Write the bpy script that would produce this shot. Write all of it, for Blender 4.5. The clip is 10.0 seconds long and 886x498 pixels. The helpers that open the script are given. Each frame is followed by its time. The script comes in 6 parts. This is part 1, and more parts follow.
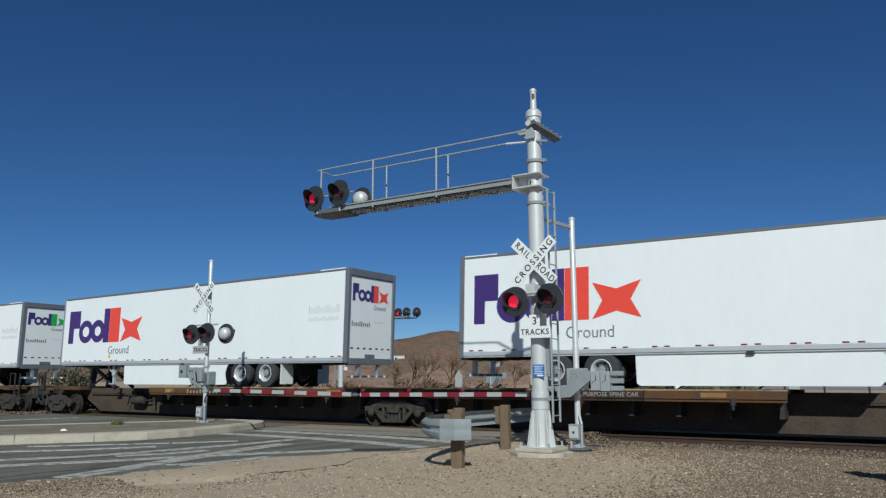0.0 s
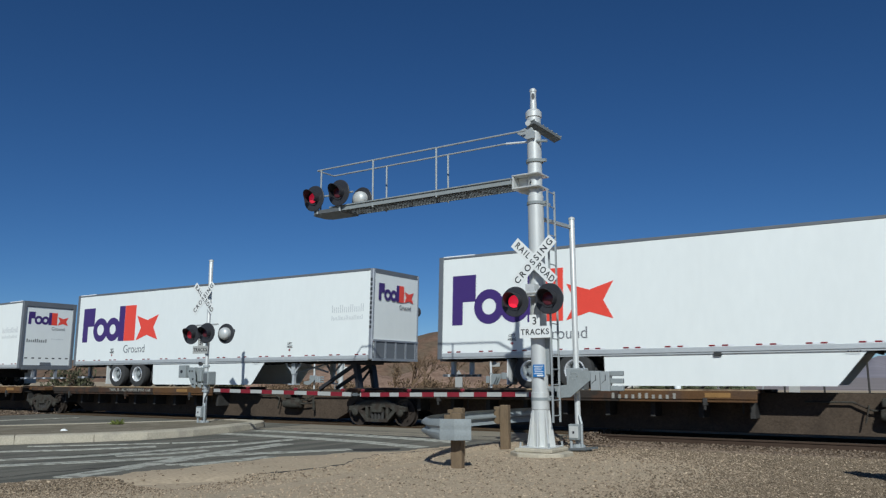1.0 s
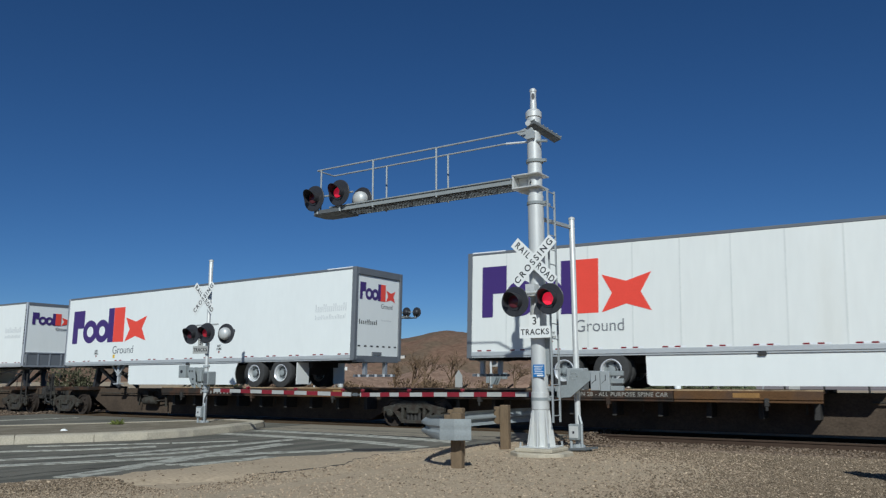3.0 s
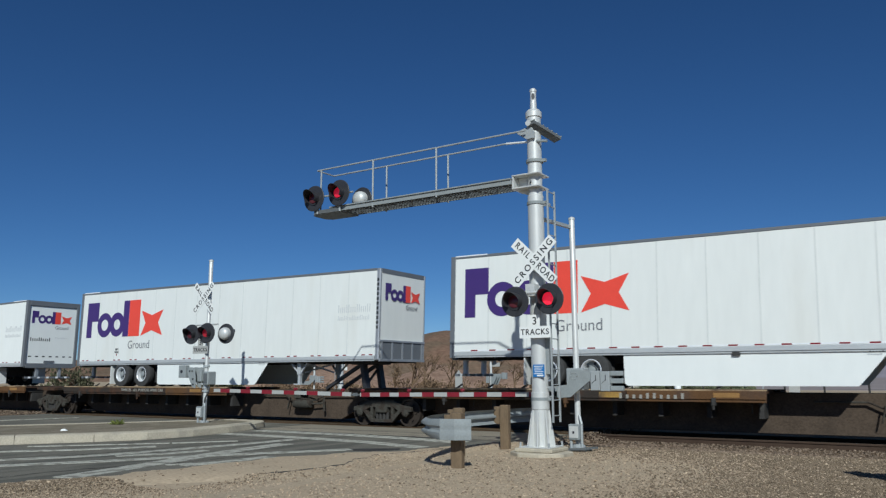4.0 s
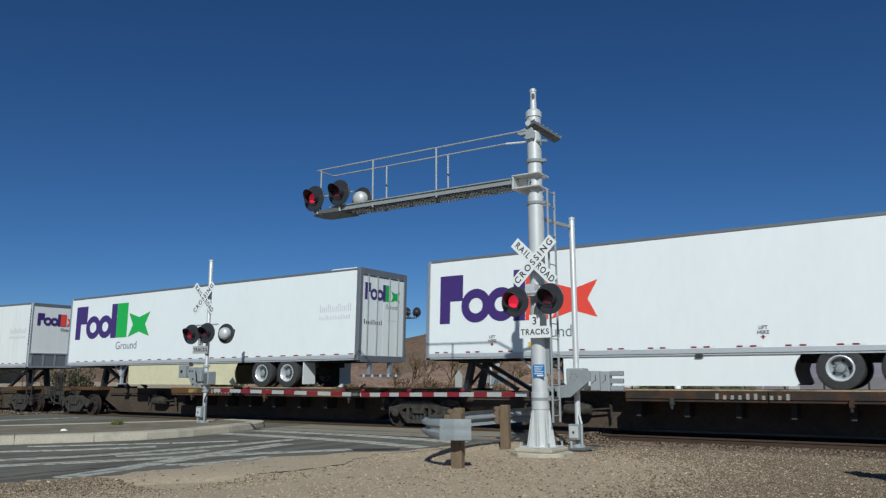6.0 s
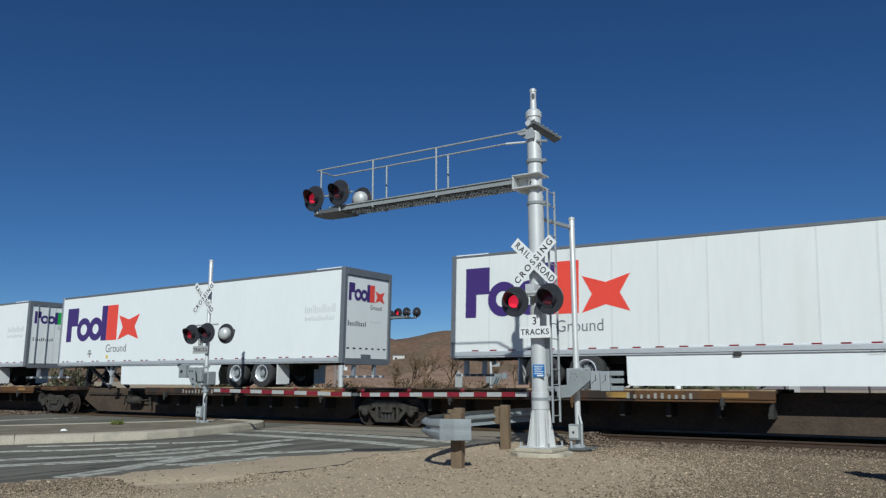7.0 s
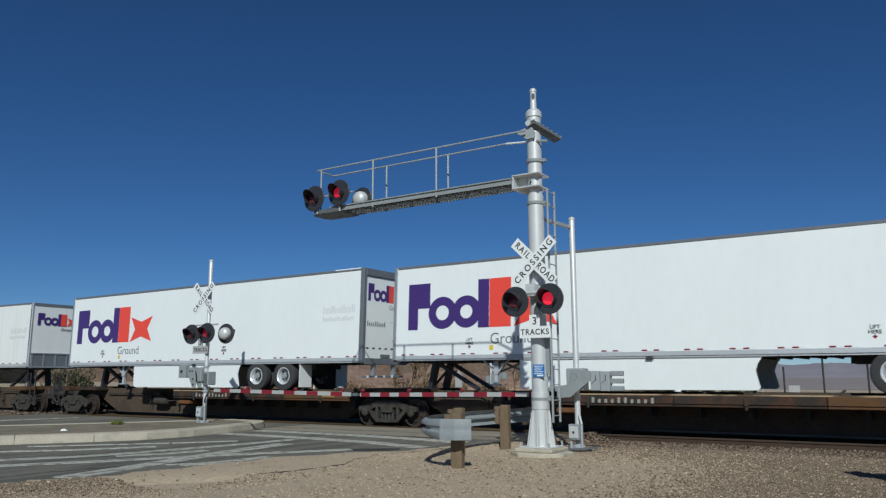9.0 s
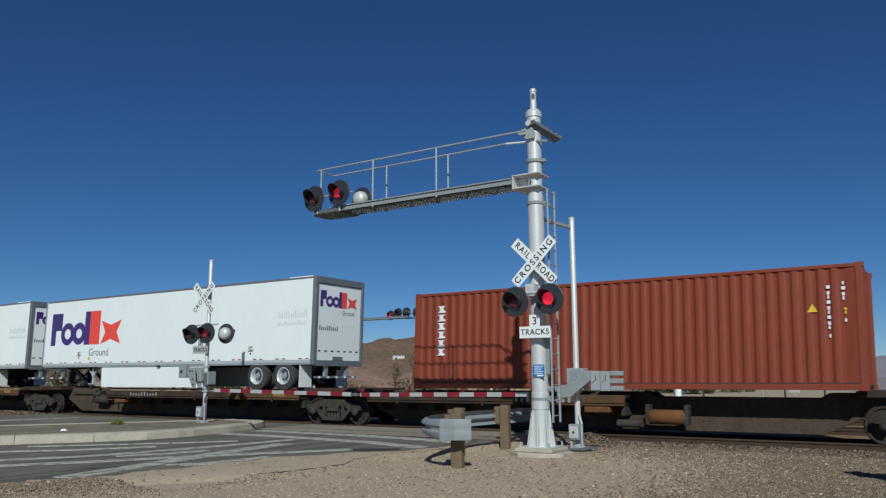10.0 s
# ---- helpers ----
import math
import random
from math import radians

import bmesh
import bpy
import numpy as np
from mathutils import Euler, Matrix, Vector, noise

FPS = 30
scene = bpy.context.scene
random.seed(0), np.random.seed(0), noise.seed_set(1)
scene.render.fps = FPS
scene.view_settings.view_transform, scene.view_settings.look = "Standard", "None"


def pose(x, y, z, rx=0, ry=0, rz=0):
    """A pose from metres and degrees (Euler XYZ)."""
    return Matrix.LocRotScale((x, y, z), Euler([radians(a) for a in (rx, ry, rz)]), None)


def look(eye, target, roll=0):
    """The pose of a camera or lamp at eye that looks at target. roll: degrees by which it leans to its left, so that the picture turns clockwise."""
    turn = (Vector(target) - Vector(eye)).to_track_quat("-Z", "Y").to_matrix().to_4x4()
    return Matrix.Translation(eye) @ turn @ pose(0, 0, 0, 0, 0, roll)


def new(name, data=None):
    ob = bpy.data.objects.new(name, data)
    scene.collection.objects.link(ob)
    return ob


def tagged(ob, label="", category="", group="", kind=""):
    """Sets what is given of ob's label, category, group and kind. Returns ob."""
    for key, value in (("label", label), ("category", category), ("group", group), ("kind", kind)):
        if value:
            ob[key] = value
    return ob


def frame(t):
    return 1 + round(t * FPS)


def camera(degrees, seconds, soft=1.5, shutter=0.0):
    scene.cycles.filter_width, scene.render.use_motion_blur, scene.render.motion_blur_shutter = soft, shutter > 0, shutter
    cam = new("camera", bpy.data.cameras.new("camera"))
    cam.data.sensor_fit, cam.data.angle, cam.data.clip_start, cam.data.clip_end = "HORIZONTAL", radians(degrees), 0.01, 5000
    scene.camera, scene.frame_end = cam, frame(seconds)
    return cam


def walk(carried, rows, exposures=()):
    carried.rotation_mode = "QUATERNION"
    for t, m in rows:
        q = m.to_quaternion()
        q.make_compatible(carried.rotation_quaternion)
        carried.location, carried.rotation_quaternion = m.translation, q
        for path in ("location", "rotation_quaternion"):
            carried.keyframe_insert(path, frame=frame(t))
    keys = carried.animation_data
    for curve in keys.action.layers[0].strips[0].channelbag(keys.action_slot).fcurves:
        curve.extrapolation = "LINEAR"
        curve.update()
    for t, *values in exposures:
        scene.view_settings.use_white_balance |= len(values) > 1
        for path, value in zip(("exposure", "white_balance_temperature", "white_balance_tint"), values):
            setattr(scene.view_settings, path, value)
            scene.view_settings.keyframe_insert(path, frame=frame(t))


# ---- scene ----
# One fixed camera beside a level crossing; +X runs along the rails, +Y across them, z = 0 at the rail head.
cam = camera(59.93, 10.0, soft=1.26, shutter=0.67)
# the sensor is read out from top to bottom in 22 ms, each row exposed for about 1.5 ms
scene.cycles.rolling_shutter_type, scene.cycles.rolling_shutter_duration = "TOP", 0.07
AZ, EL = radians(-32.784), radians(9.485)
EYE = (0.0, 0.0, 1.5)
AIM = (math.sin(AZ) * math.cos(EL), math.cos(AZ) * math.cos(EL), 1.5 + math.sin(EL))
walk(cam, [(0.0, look(EYE, AIM, -0.215)), (10.0, look(EYE, AIM, -0.215))], exposures=[
    (t, stops, 5900.0, 4.4) for t, stops in ((0.0, -0.39), (0.5, -0.44), (1.0, -0.41), (1.5, -0.49), (2.0, -0.42), (2.5, -0.44), (4.0, -0.36), (4.5, -0.40),
                                             (5.0, -0.37), (5.5, -0.41), (7.0, -0.38), (7.5, -0.40), (8.0, -0.37), (8.5, -0.44), (9.0, -0.46), (9.5, -0.45), (10.0, -0.45))])

SPEED = 19.4      # train, metres a second towards -X
SIDE_Y = 19.38    # near side of the trailers
TRACK_Y = 20.68   # centre of the near track
TRACKS = (20.68, 25.6, 30.5)
DECK = 1.17

# ---- light ----
SUN_EL, SUN_AZ = radians(35.2), radians(148.7)   # compass angle from +Y towards +X
world = bpy.data.worlds.new("sky")
scene.world = world
world.use_nodes = True
wn = world.node_tree.nodes
wn.clear()
sky = wn.new("ShaderNodeTexSky")
sky.sky_type = "NISHITA"
sky.sun_disc = False
sky.sun_elevation, sky.sun_rotation = SUN_EL, SUN_AZ
sky.altitude, sky.air_density, sky.dust_density, sky.ozone_density = 2600.0, 0.93, 0.0, 6.0
back = wn.new("ShaderNodeBackground")
back.inputs["Strength"].default_value = 0.05
wout = wn.new("ShaderNodeOutputWorld")
tone = wn.new("ShaderNodeHueSaturation")
tone.inputs["Saturation"].default_value, tone.inputs["Value"].default_value = 1.11, 1.45
tone.inputs["Hue"].default_value = 0.503
world.node_tree.links.new(sky.outputs[0], tone.inputs["Color"])
world.node_tree.links.new(tone.outputs[0], back.inputs[0])
world.node_tree.links.new(back.outputs[0], wout.inputs[0])
sun_data = bpy.data.lights.new("sun", "SUN")
sun_data.energy, sun_data.angle, sun_data.color = 4.8, radians(0.53), (1.0, 0.98, 0.915)
sun = new("sun", sun_data)
SUN_DIR = Vector((math.sin(SUN_AZ) * math.cos(SUN_EL), math.cos(SUN_AZ) * math.cos(SUN_EL), math.sin(SUN_EL)))
sun.matrix_world = look(SUN_DIR * 60, (0, 0, 0))

# ---- materials ----
def mat(name, colour, rough=0.6, metal=0.0, vary=0.15, scale=6.0, fine=60.0, bump=0.1, second=None, amount=0.5,
        random_value=0.0, island=0.0, spec=0.4, stretch=(1, 1, 1)):
    """Base colour broken up by two scales of noise, an optional second colour in patches, and fine relief."""
    m = bpy.data.materials.new(name)
    m.use_nodes = True
    nt = m.node_tree
    n, l = nt.nodes, nt.links
    b = n["Principled BSDF"]
    b.inputs["Roughness"].default_value, b.inputs["Metallic"].default_value = rough, metal
    b.inputs["Specular IOR Level"].default_value = spec
    tc = n.new("ShaderNodeTexCoord")
    mp = n.new("ShaderNodeMapping")
    mp.inputs["Scale"].default_value = stretch
    l.new(tc.outputs["Object"], mp.inputs[0])
    big = n.new("ShaderNodeTexNoise")
    big.inputs["Scale"].default_value, big.inputs["Detail"].default_value = scale, 6.0
    small = n.new("ShaderNodeTexNoise")
    small.inputs["Scale"].default_value, small.inputs["Detail"].default_value = fine, 3.0
    l.new(mp.outputs[0], big.inputs["Vector"])
    l.new(mp.outputs[0], small.inputs["Vector"])
    c = n.new("ShaderNodeRGB")
    c.outputs[0].default_value = (*colour, 1)
    col = c.outputs[0]
    if second:
        ramp = n.new("ShaderNodeValToRGB")
        ramp.color_ramp.elements[0].position, ramp.color_ramp.elements[1].position = amount - 0.08, amount + 0.08
        l.new(big.outputs[0], ramp.inputs[0])
        mx = n.new("ShaderNodeMix")
        mx.data_type = "RGBA"
        l.new(ramp.outputs[0], mx.inputs["Factor"])
        l.new(col, mx.inputs["A"])
        mx.inputs["B"].default_value = (*second, 1)
        col = mx.outputs["Result"]
    add = n.new("ShaderNodeMath")
    add.operation = "ADD"
    l.new(big.outputs[0], add.inputs[0])
    l.new(small.outputs[0], add.inputs[1])
    span = n.new("ShaderNodeMapRange")
    span.inputs["From Min"].default_value, span.inputs["From Max"].default_value = 0.6, 1.4
    span.inputs["To Min"].default_value, span.inputs["To Max"].default_value = 1 - vary, 1 + vary
    l.new(add.outputs[0], span.inputs["Value"])
    value = span.outputs[0]
    if random_value or island:
        if island:
            g = n.new("ShaderNodeNewGeometry")
            src = g.outputs["Random Per Island"]
        else:
            g = n.new("ShaderNodeObjectInfo")
            src = g.outputs["Random"]
        r = n.new("ShaderNodeMapRange")
        k = island or random_value
        r.inputs["To Min"].default_value, r.inputs["To Max"].default_value = 1 - k, 1 + k
        l.new(src, r.inputs["Value"])
        mul = n.new("ShaderNodeMath")
        mul.operation = "MULTIPLY"
        l.new(value, mul.inputs[0])
        l.new(r.outputs[0], mul.inputs[1])
        value = mul.outputs[0]
    vm = n.new("ShaderNodeVectorMath")
    vm.operation = "SCALE"
    l.new(col, vm.inputs[0])
    l.new(value, vm.inputs["Scale"])
    l.new(vm.outputs[0], b.inputs["Base Color"])
    if bump:
        bp = n.new("ShaderNodeBump")
        bp.inputs["Strength"].default_value, bp.inputs["Distance"].default_value = bump, 0.02
        l.new(small.outputs[0], bp.inputs["Height"])
        l.new(bp.outputs[0], b.inputs["Normal"])
    return m


def glow(name, colour, strength):
    m = bpy.data.materials.new(name)
    m.use_nodes = True
    b = m.node_tree.nodes["Principled BSDF"]
    b.inputs["Base Color"].default_value = (*colour, 1)
    b.inputs["Roughness"].default_value = 0.25
    b.inputs["Emission Color"].default_value = (*colour, 1)
    b.inputs["Emission Strength"].default_value = strength
    return m


WHITE = mat("trailer white", (0.81, 0.825, 0.795), 0.38, vary=0.03, scale=0.7, fine=5, bump=0.02, stretch=(1, 1, 0.35))
GRUBBY = mat("grubby trailer white", (0.765, 0.772, 0.735), 0.45, vary=0.04, scale=0.8, fine=5, bump=0.02, second=(0.705, 0.702, 0.655), amount=0.64, stretch=(1.1, 1, 0.22))
SEAM = mat("grey panel seam", (0.665, 0.675, 0.645), 0.5, vary=0.06, scale=2, fine=12, bump=0.02)
LOWRAIL = mat("bright aluminium bottom rail", (0.50, 0.515, 0.52), 0.5, 0.25, vary=0.12, scale=2.5, fine=25, bump=0.03, stretch=(0.3, 1, 1))
ALU = mat("dull aluminium", (0.42, 0.43, 0.45), 0.45, 0.6, vary=0.12, scale=3, fine=40, bump=0.03)
GREYRAIL = mat("grey rail paint", (0.150, 0.160, 0.175), 0.5, 0.1, vary=0.12, scale=2, fine=30, bump=0.03)
DULLGALV = mat("dull weathered galvanising", (0.27, 0.29, 0.29), 0.75, 0.1, vary=0.14, scale=4, fine=30, bump=0.05, spec=0.3)
SCRUB = mat("dull scrub leaves", (0.085, 0.085, 0.050), 0.85, vary=0.25, scale=0.6, fine=6, bump=0.0, island=0.45, spec=0.06)
FARBED = mat("brown ballast of the far tracks", (0.25, 0.165, 0.095), 0.95, vary=0.35, scale=1.5, fine=16, bump=0.6, spec=0.04)
ISLAND = mat("dusty median dirt", (0.255, 0.218, 0.160), 0.95, vary=0.3, scale=1.4, fine=18, bump=0.5, second=(0.17, 0.145, 0.105), amount=0.5, spec=0.05)
WEED = mat("small green weed", (0.13, 0.15, 0.04), 0.8, vary=0.3, island=0.4, bump=0.0, spec=0.1)
ARMW = mat("dulled white arm paint", (0.40, 0.395, 0.37), 0.5, vary=0.1, scale=4, fine=30, bump=0.02)
BED = mat("dark oily ballast", (0.14, 0.098, 0.064), 0.95, vary=0.35, scale=1.2, fine=22, bump=0.6, spec=0.05)
ROCK = mat("rocky brown bank", (0.34, 0.225, 0.160), 1.0, vary=0.5, scale=0.5, fine=3.0, bump=0.5, second=(0.21, 0.135, 0.095), amount=0.53, spec=0.06)
GRATE = mat("dark galvanised grating", (0.13, 0.138, 0.142), 0.7, 0.2, vary=0.2, scale=5, fine=40, bump=0.05, spec=0.2)
GALV = mat("galvanised steel", (0.39, 0.41, 0.41), 0.58, 0.35, vary=0.12, scale=5, fine=45, bump=0.05)
SILVER = mat("silver paint", (0.60, 0.60, 0.575), 0.45, 0.22, vary=0.07, scale=4, fine=60, bump=0.03, second=(0.50, 0.50, 0.49), amount=0.66)
DARK = mat("dark underframe", (0.052, 0.049, 0.046), 0.75, vary=0.35, scale=3, fine=30, bump=0.2, spec=0.06)
BLACK = mat("black paint", (0.034, 0.034, 0.038), 0.45, vary=0.2, scale=8, fine=60, bump=0.03)
RUBBER = mat("tyre rubber", (0.045, 0.044, 0.043), 0.85, vary=0.3, scale=8, fine=60, bump=0.15)
RIM = mat("polished rim", (0.86, 0.86, 0.86), 0.28, 0.4, vary=0.12, scale=12, fine=80, bump=0.03)
PURPLE = mat("purple vinyl", (0.058, 0.030, 0.160), 0.4, vary=0.05, scale=3, fine=20, bump=0.0)
ORANGE = mat("orange vinyl", (0.80, 0.075, 0.048), 0.4, vary=0.05, scale=3, fine=20, bump=0.0)
GREEN = mat("green vinyl", (0.035, 0.42, 0.075), 0.4, vary=0.05, scale=3, fine=20, bump=0.0)
GREYINK = mat("grey vinyl", (0.145, 0.15, 0.165), 0.5, vary=0.05, bump=0.0)
PALEINK = mat("faded grey vinyl", (0.56, 0.57, 0.57), 0.5, vary=0.06, bump=0.0)
INK = mat("black vinyl", (0.03, 0.03, 0.033), 0.5, vary=0.1, bump=0.0)
RED = mat("red reflective tape", (0.215, 0.016, 0.026), 0.35, vary=0.15, bump=0.0)
TAPE = mat("white reflective tape", (0.78, 0.79, 0.80), 0.35, vary=0.08, bump=0.0)
YELLOW = mat("yellow decal", (0.72, 0.50, 0.04), 0.45, vary=0.1, bump=0.0)
CREAM = mat("cream side skirt", (0.66, 0.60, 0.38), 0.5, vary=0.08, scale=1.5, fine=8, bump=0.02)
RUST = mat("rust brown steel", (0.085, 0.048, 0.032), 0.8, vary=0.35, scale=2.2, fine=35, bump=0.2, second=(0.040, 0.033, 0.028), amount=0.48, spec=0.06)
DECKYEL = mat("worn yellow deck paint", (0.40, 0.235, 0.050), 0.7, vary=0.25, scale=1.6, fine=30, bump=0.15, second=(0.07, 0.048, 0.034), amount=0.47)
SILLM = mat("dusty brown sill", (0.092, 0.068, 0.050), 0.85, vary=0.4, scale=1.2, fine=25, bump=0.2, second=(0.060, 0.045, 0.034), amount=0.55, spec=0.05)
TANKBROWN = mat("orange-brown primer", (0.17, 0.078, 0.032), 0.7, vary=0.3, scale=2, fine=25, bump=0.1, second=(0.11, 0.055, 0.028), amount=0.55, spec=0.06)
TRUCKM = mat("dusty cast steel", (0.068, 0.064, 0.054), 0.85, vary=0.45, scale=5, fine=30, bump=0.3, second=(0.042, 0.034, 0.028), amount=0.52, spec=0.06)
WHEELM = mat("worn wheel steel", (0.060, 0.048, 0.040), 0.6, 0.3, vary=0.25, scale=6, fine=40, bump=0.1, spec=0.06)
BOXRED = mat("red-brown container paint", (0.215, 0.040, 0.016), 0.62, vary=0.15, scale=1.3, fine=14, bump=0.06, second=(0.200, 0.042, 0.018), amount=0.58, stretch=(1.6, 1, 0.22))
ASPHALT = mat("faded asphalt", (0.190, 0.177, 0.145), 0.9, vary=0.38, scale=0.75, fine=34, bump=0.5, second=(0.105, 0.100, 0.084), amount=0.52, stretch=(2.4, 0.34, 1), spec=0.06)
APPROACH = mat("pale dusty asphalt", (0.30, 0.262, 0.200), 0.9, vary=0.28, scale=0.8, fine=35, bump=0.4, second=(0.20, 0.178, 0.140), amount=0.55, stretch=(0.4, 2.0, 1), spec=0.06)
PAINT = mat("worn road paint", (0.47, 0.455, 0.385), 0.85, vary=0.30, scale=4.5, fine=38, bump=0.3, second=(0.215, 0.203, 0.170), amount=0.535, spec=0.06)
CONCRETE = mat("old concrete", (0.47, 0.415, 0.320), 0.9, vary=0.22, scale=2.2, fine=30, bump=0.35, second=(0.33, 0.295, 0.235), amount=0.60, spec=0.06)
GROUND = mat("tan gravel dirt", (0.455, 0.357, 0.247), 0.95, vary=0.30, scale=0.5, fine=16, bump=0.6, second=(0.37, 0.295, 0.205), amount=0.55, spec=0.06)
STONE = mat("loose stones", (0.40, 0.311, 0.220), 0.9, vary=0.15, scale=5, fine=40, bump=0.2, island=0.45, spec=0.06)
SPILL = mat("brown loose stones", (0.190, 0.145, 0.100), 0.9, vary=0.2, scale=5, fine=40, bump=0.2, island=0.36, spec=0.06)
PANEL = mat("oily timber crossing panel", (0.095, 0.062, 0.036), 0.95, vary=0.35, scale=2, fine=20, bump=0.4, random_value=0.25, spec=0.04, stretch=(0.3, 3, 1))
MARKER = mat("faded orange-yellow marker", (0.27, 0.145, 0.045), 0.6, vary=0.25, scale=3, fine=30, bump=0.0)
LIP = mat("scuffed tan deck lip", (0.40, 0.29, 0.175), 0.75, vary=0.35, scale=1.5, fine=20, bump=0.15, second=(0.10, 0.068, 0.045), amount=0.55, spec=0.06)
ORANGED = mat("orange-brown deck edge", (0.125, 0.067, 0.032), 0.72, vary=0.3, scale=1.4, fine=25, bump=0.15, second=(0.085, 0.052, 0.034), amount=0.54, spec=0.06)
DECKINK = mat("faded stencil paint", (0.30, 0.285, 0.25), 0.6, vary=0.3, scale=8, fine=40, bump=0.0)
BALLAST = mat("ballast stones", (0.190, 0.142, 0.103), 0.9, vary=0.2, scale=5, fine=40, bump=0.2, island=0.5, spec=0.06)
RAILST = mat("rusty rail steel", (0.075, 0.050, 0.036), 0.75, 0.2, vary=0.25, scale=3, fine=40, bump=0.15, spec=0.06)
RAILTOP = mat("worn rail head", (0.13, 0.105, 0.08), 0.8, 0.0, vary=0.1, scale=3, fine=40, bump=0.02, spec=0.05)
TIE = mat("weathered tie wood", (0.10, 0.075, 0.058), 0.95, vary=0.3, scale=3, fine=25, bump=0.3, random_value=0.3, spec=0.06)
WOOD = mat("weathered post wood", (0.165, 0.115, 0.068), 0.9, vary=0.3, scale=5, fine=30, bump=0.4, stretch=(3, 3, 0.5))
HILL = mat("desert hillside", (0.220, 0.135, 0.092), 1.0, vary=0.45, scale=0.05, fine=0.45, bump=0.0, second=(0.140, 0.100, 0.068), amount=0.5, spec=0.06)
# aerial haze is mixed into the base colours of the mountains and the flat
FARHILL = mat("desert mountain paled for haze", (0.300, 0.268, 0.285), 1.0, vary=0.2, scale=0.002, fine=0.02, bump=0.0, spec=0.06)
PLAIN = mat("far flat paled for haze", (0.31, 0.262, 0.245), 1.0, vary=0.3, scale=0.02, fine=0.2, bump=0.0, second=(0.26, 0.222, 0.210), amount=0.5, spec=0.05, stretch=(0.4, 1, 1))
# leaf green lightened and evened out to imitate haze over the far trees
LEAF = mat("green leaves paled for haze", (0.180, 0.200, 0.118), 0.85, vary=0.22, scale=0.5, fine=6, bump=0.0, island=0.20, spec=0.06)
DRYLEAF = mat("dry scrub twigs", (0.17, 0.115, 0.072), 0.9, vary=0.3, scale=0.6, fine=6, bump=0.0, island=0.4, spec=0.06)
BARK = mat("grey-brown bark", (0.12, 0.085, 0.060), 0.95, vary=0.3, scale=4, fine=30, bump=0.3, spec=0.06)
SIGNW = mat("white sign sheeting", (0.78, 0.78, 0.75), 0.5, vary=0.05, scale=4, fine=30, bump=0.02)
BLUE = mat("blue sign", (0.025, 0.16, 0.42), 0.45, vary=0.08, bump=0.0)
LIME = mat("fluorescent yellow-green sign", (0.62, 0.78, 0.02), 0.45, vary=0.04, bump=0.0)
LENS_ON = glow("lit red lens", (0.95, 0.020, 0.055), 0.72)
LENS_DIM = glow("lit red lens seen off its axis", (0.35, 0.015, 0.03), 0.25)
LENS_SIDE = glow("lit red lens on the arm tip", (0.62, 0.014, 0.045), 0.5)
LENS_OFF = mat("unlit red lens", (0.10, 0.020, 0.030), 0.2, vary=0.1, bump=0.0)
HOUSE = mat("pale stucco", (0.55, 0.52, 0.47), 0.9, vary=0.1, scale=1, fine=20, bump=0.1)


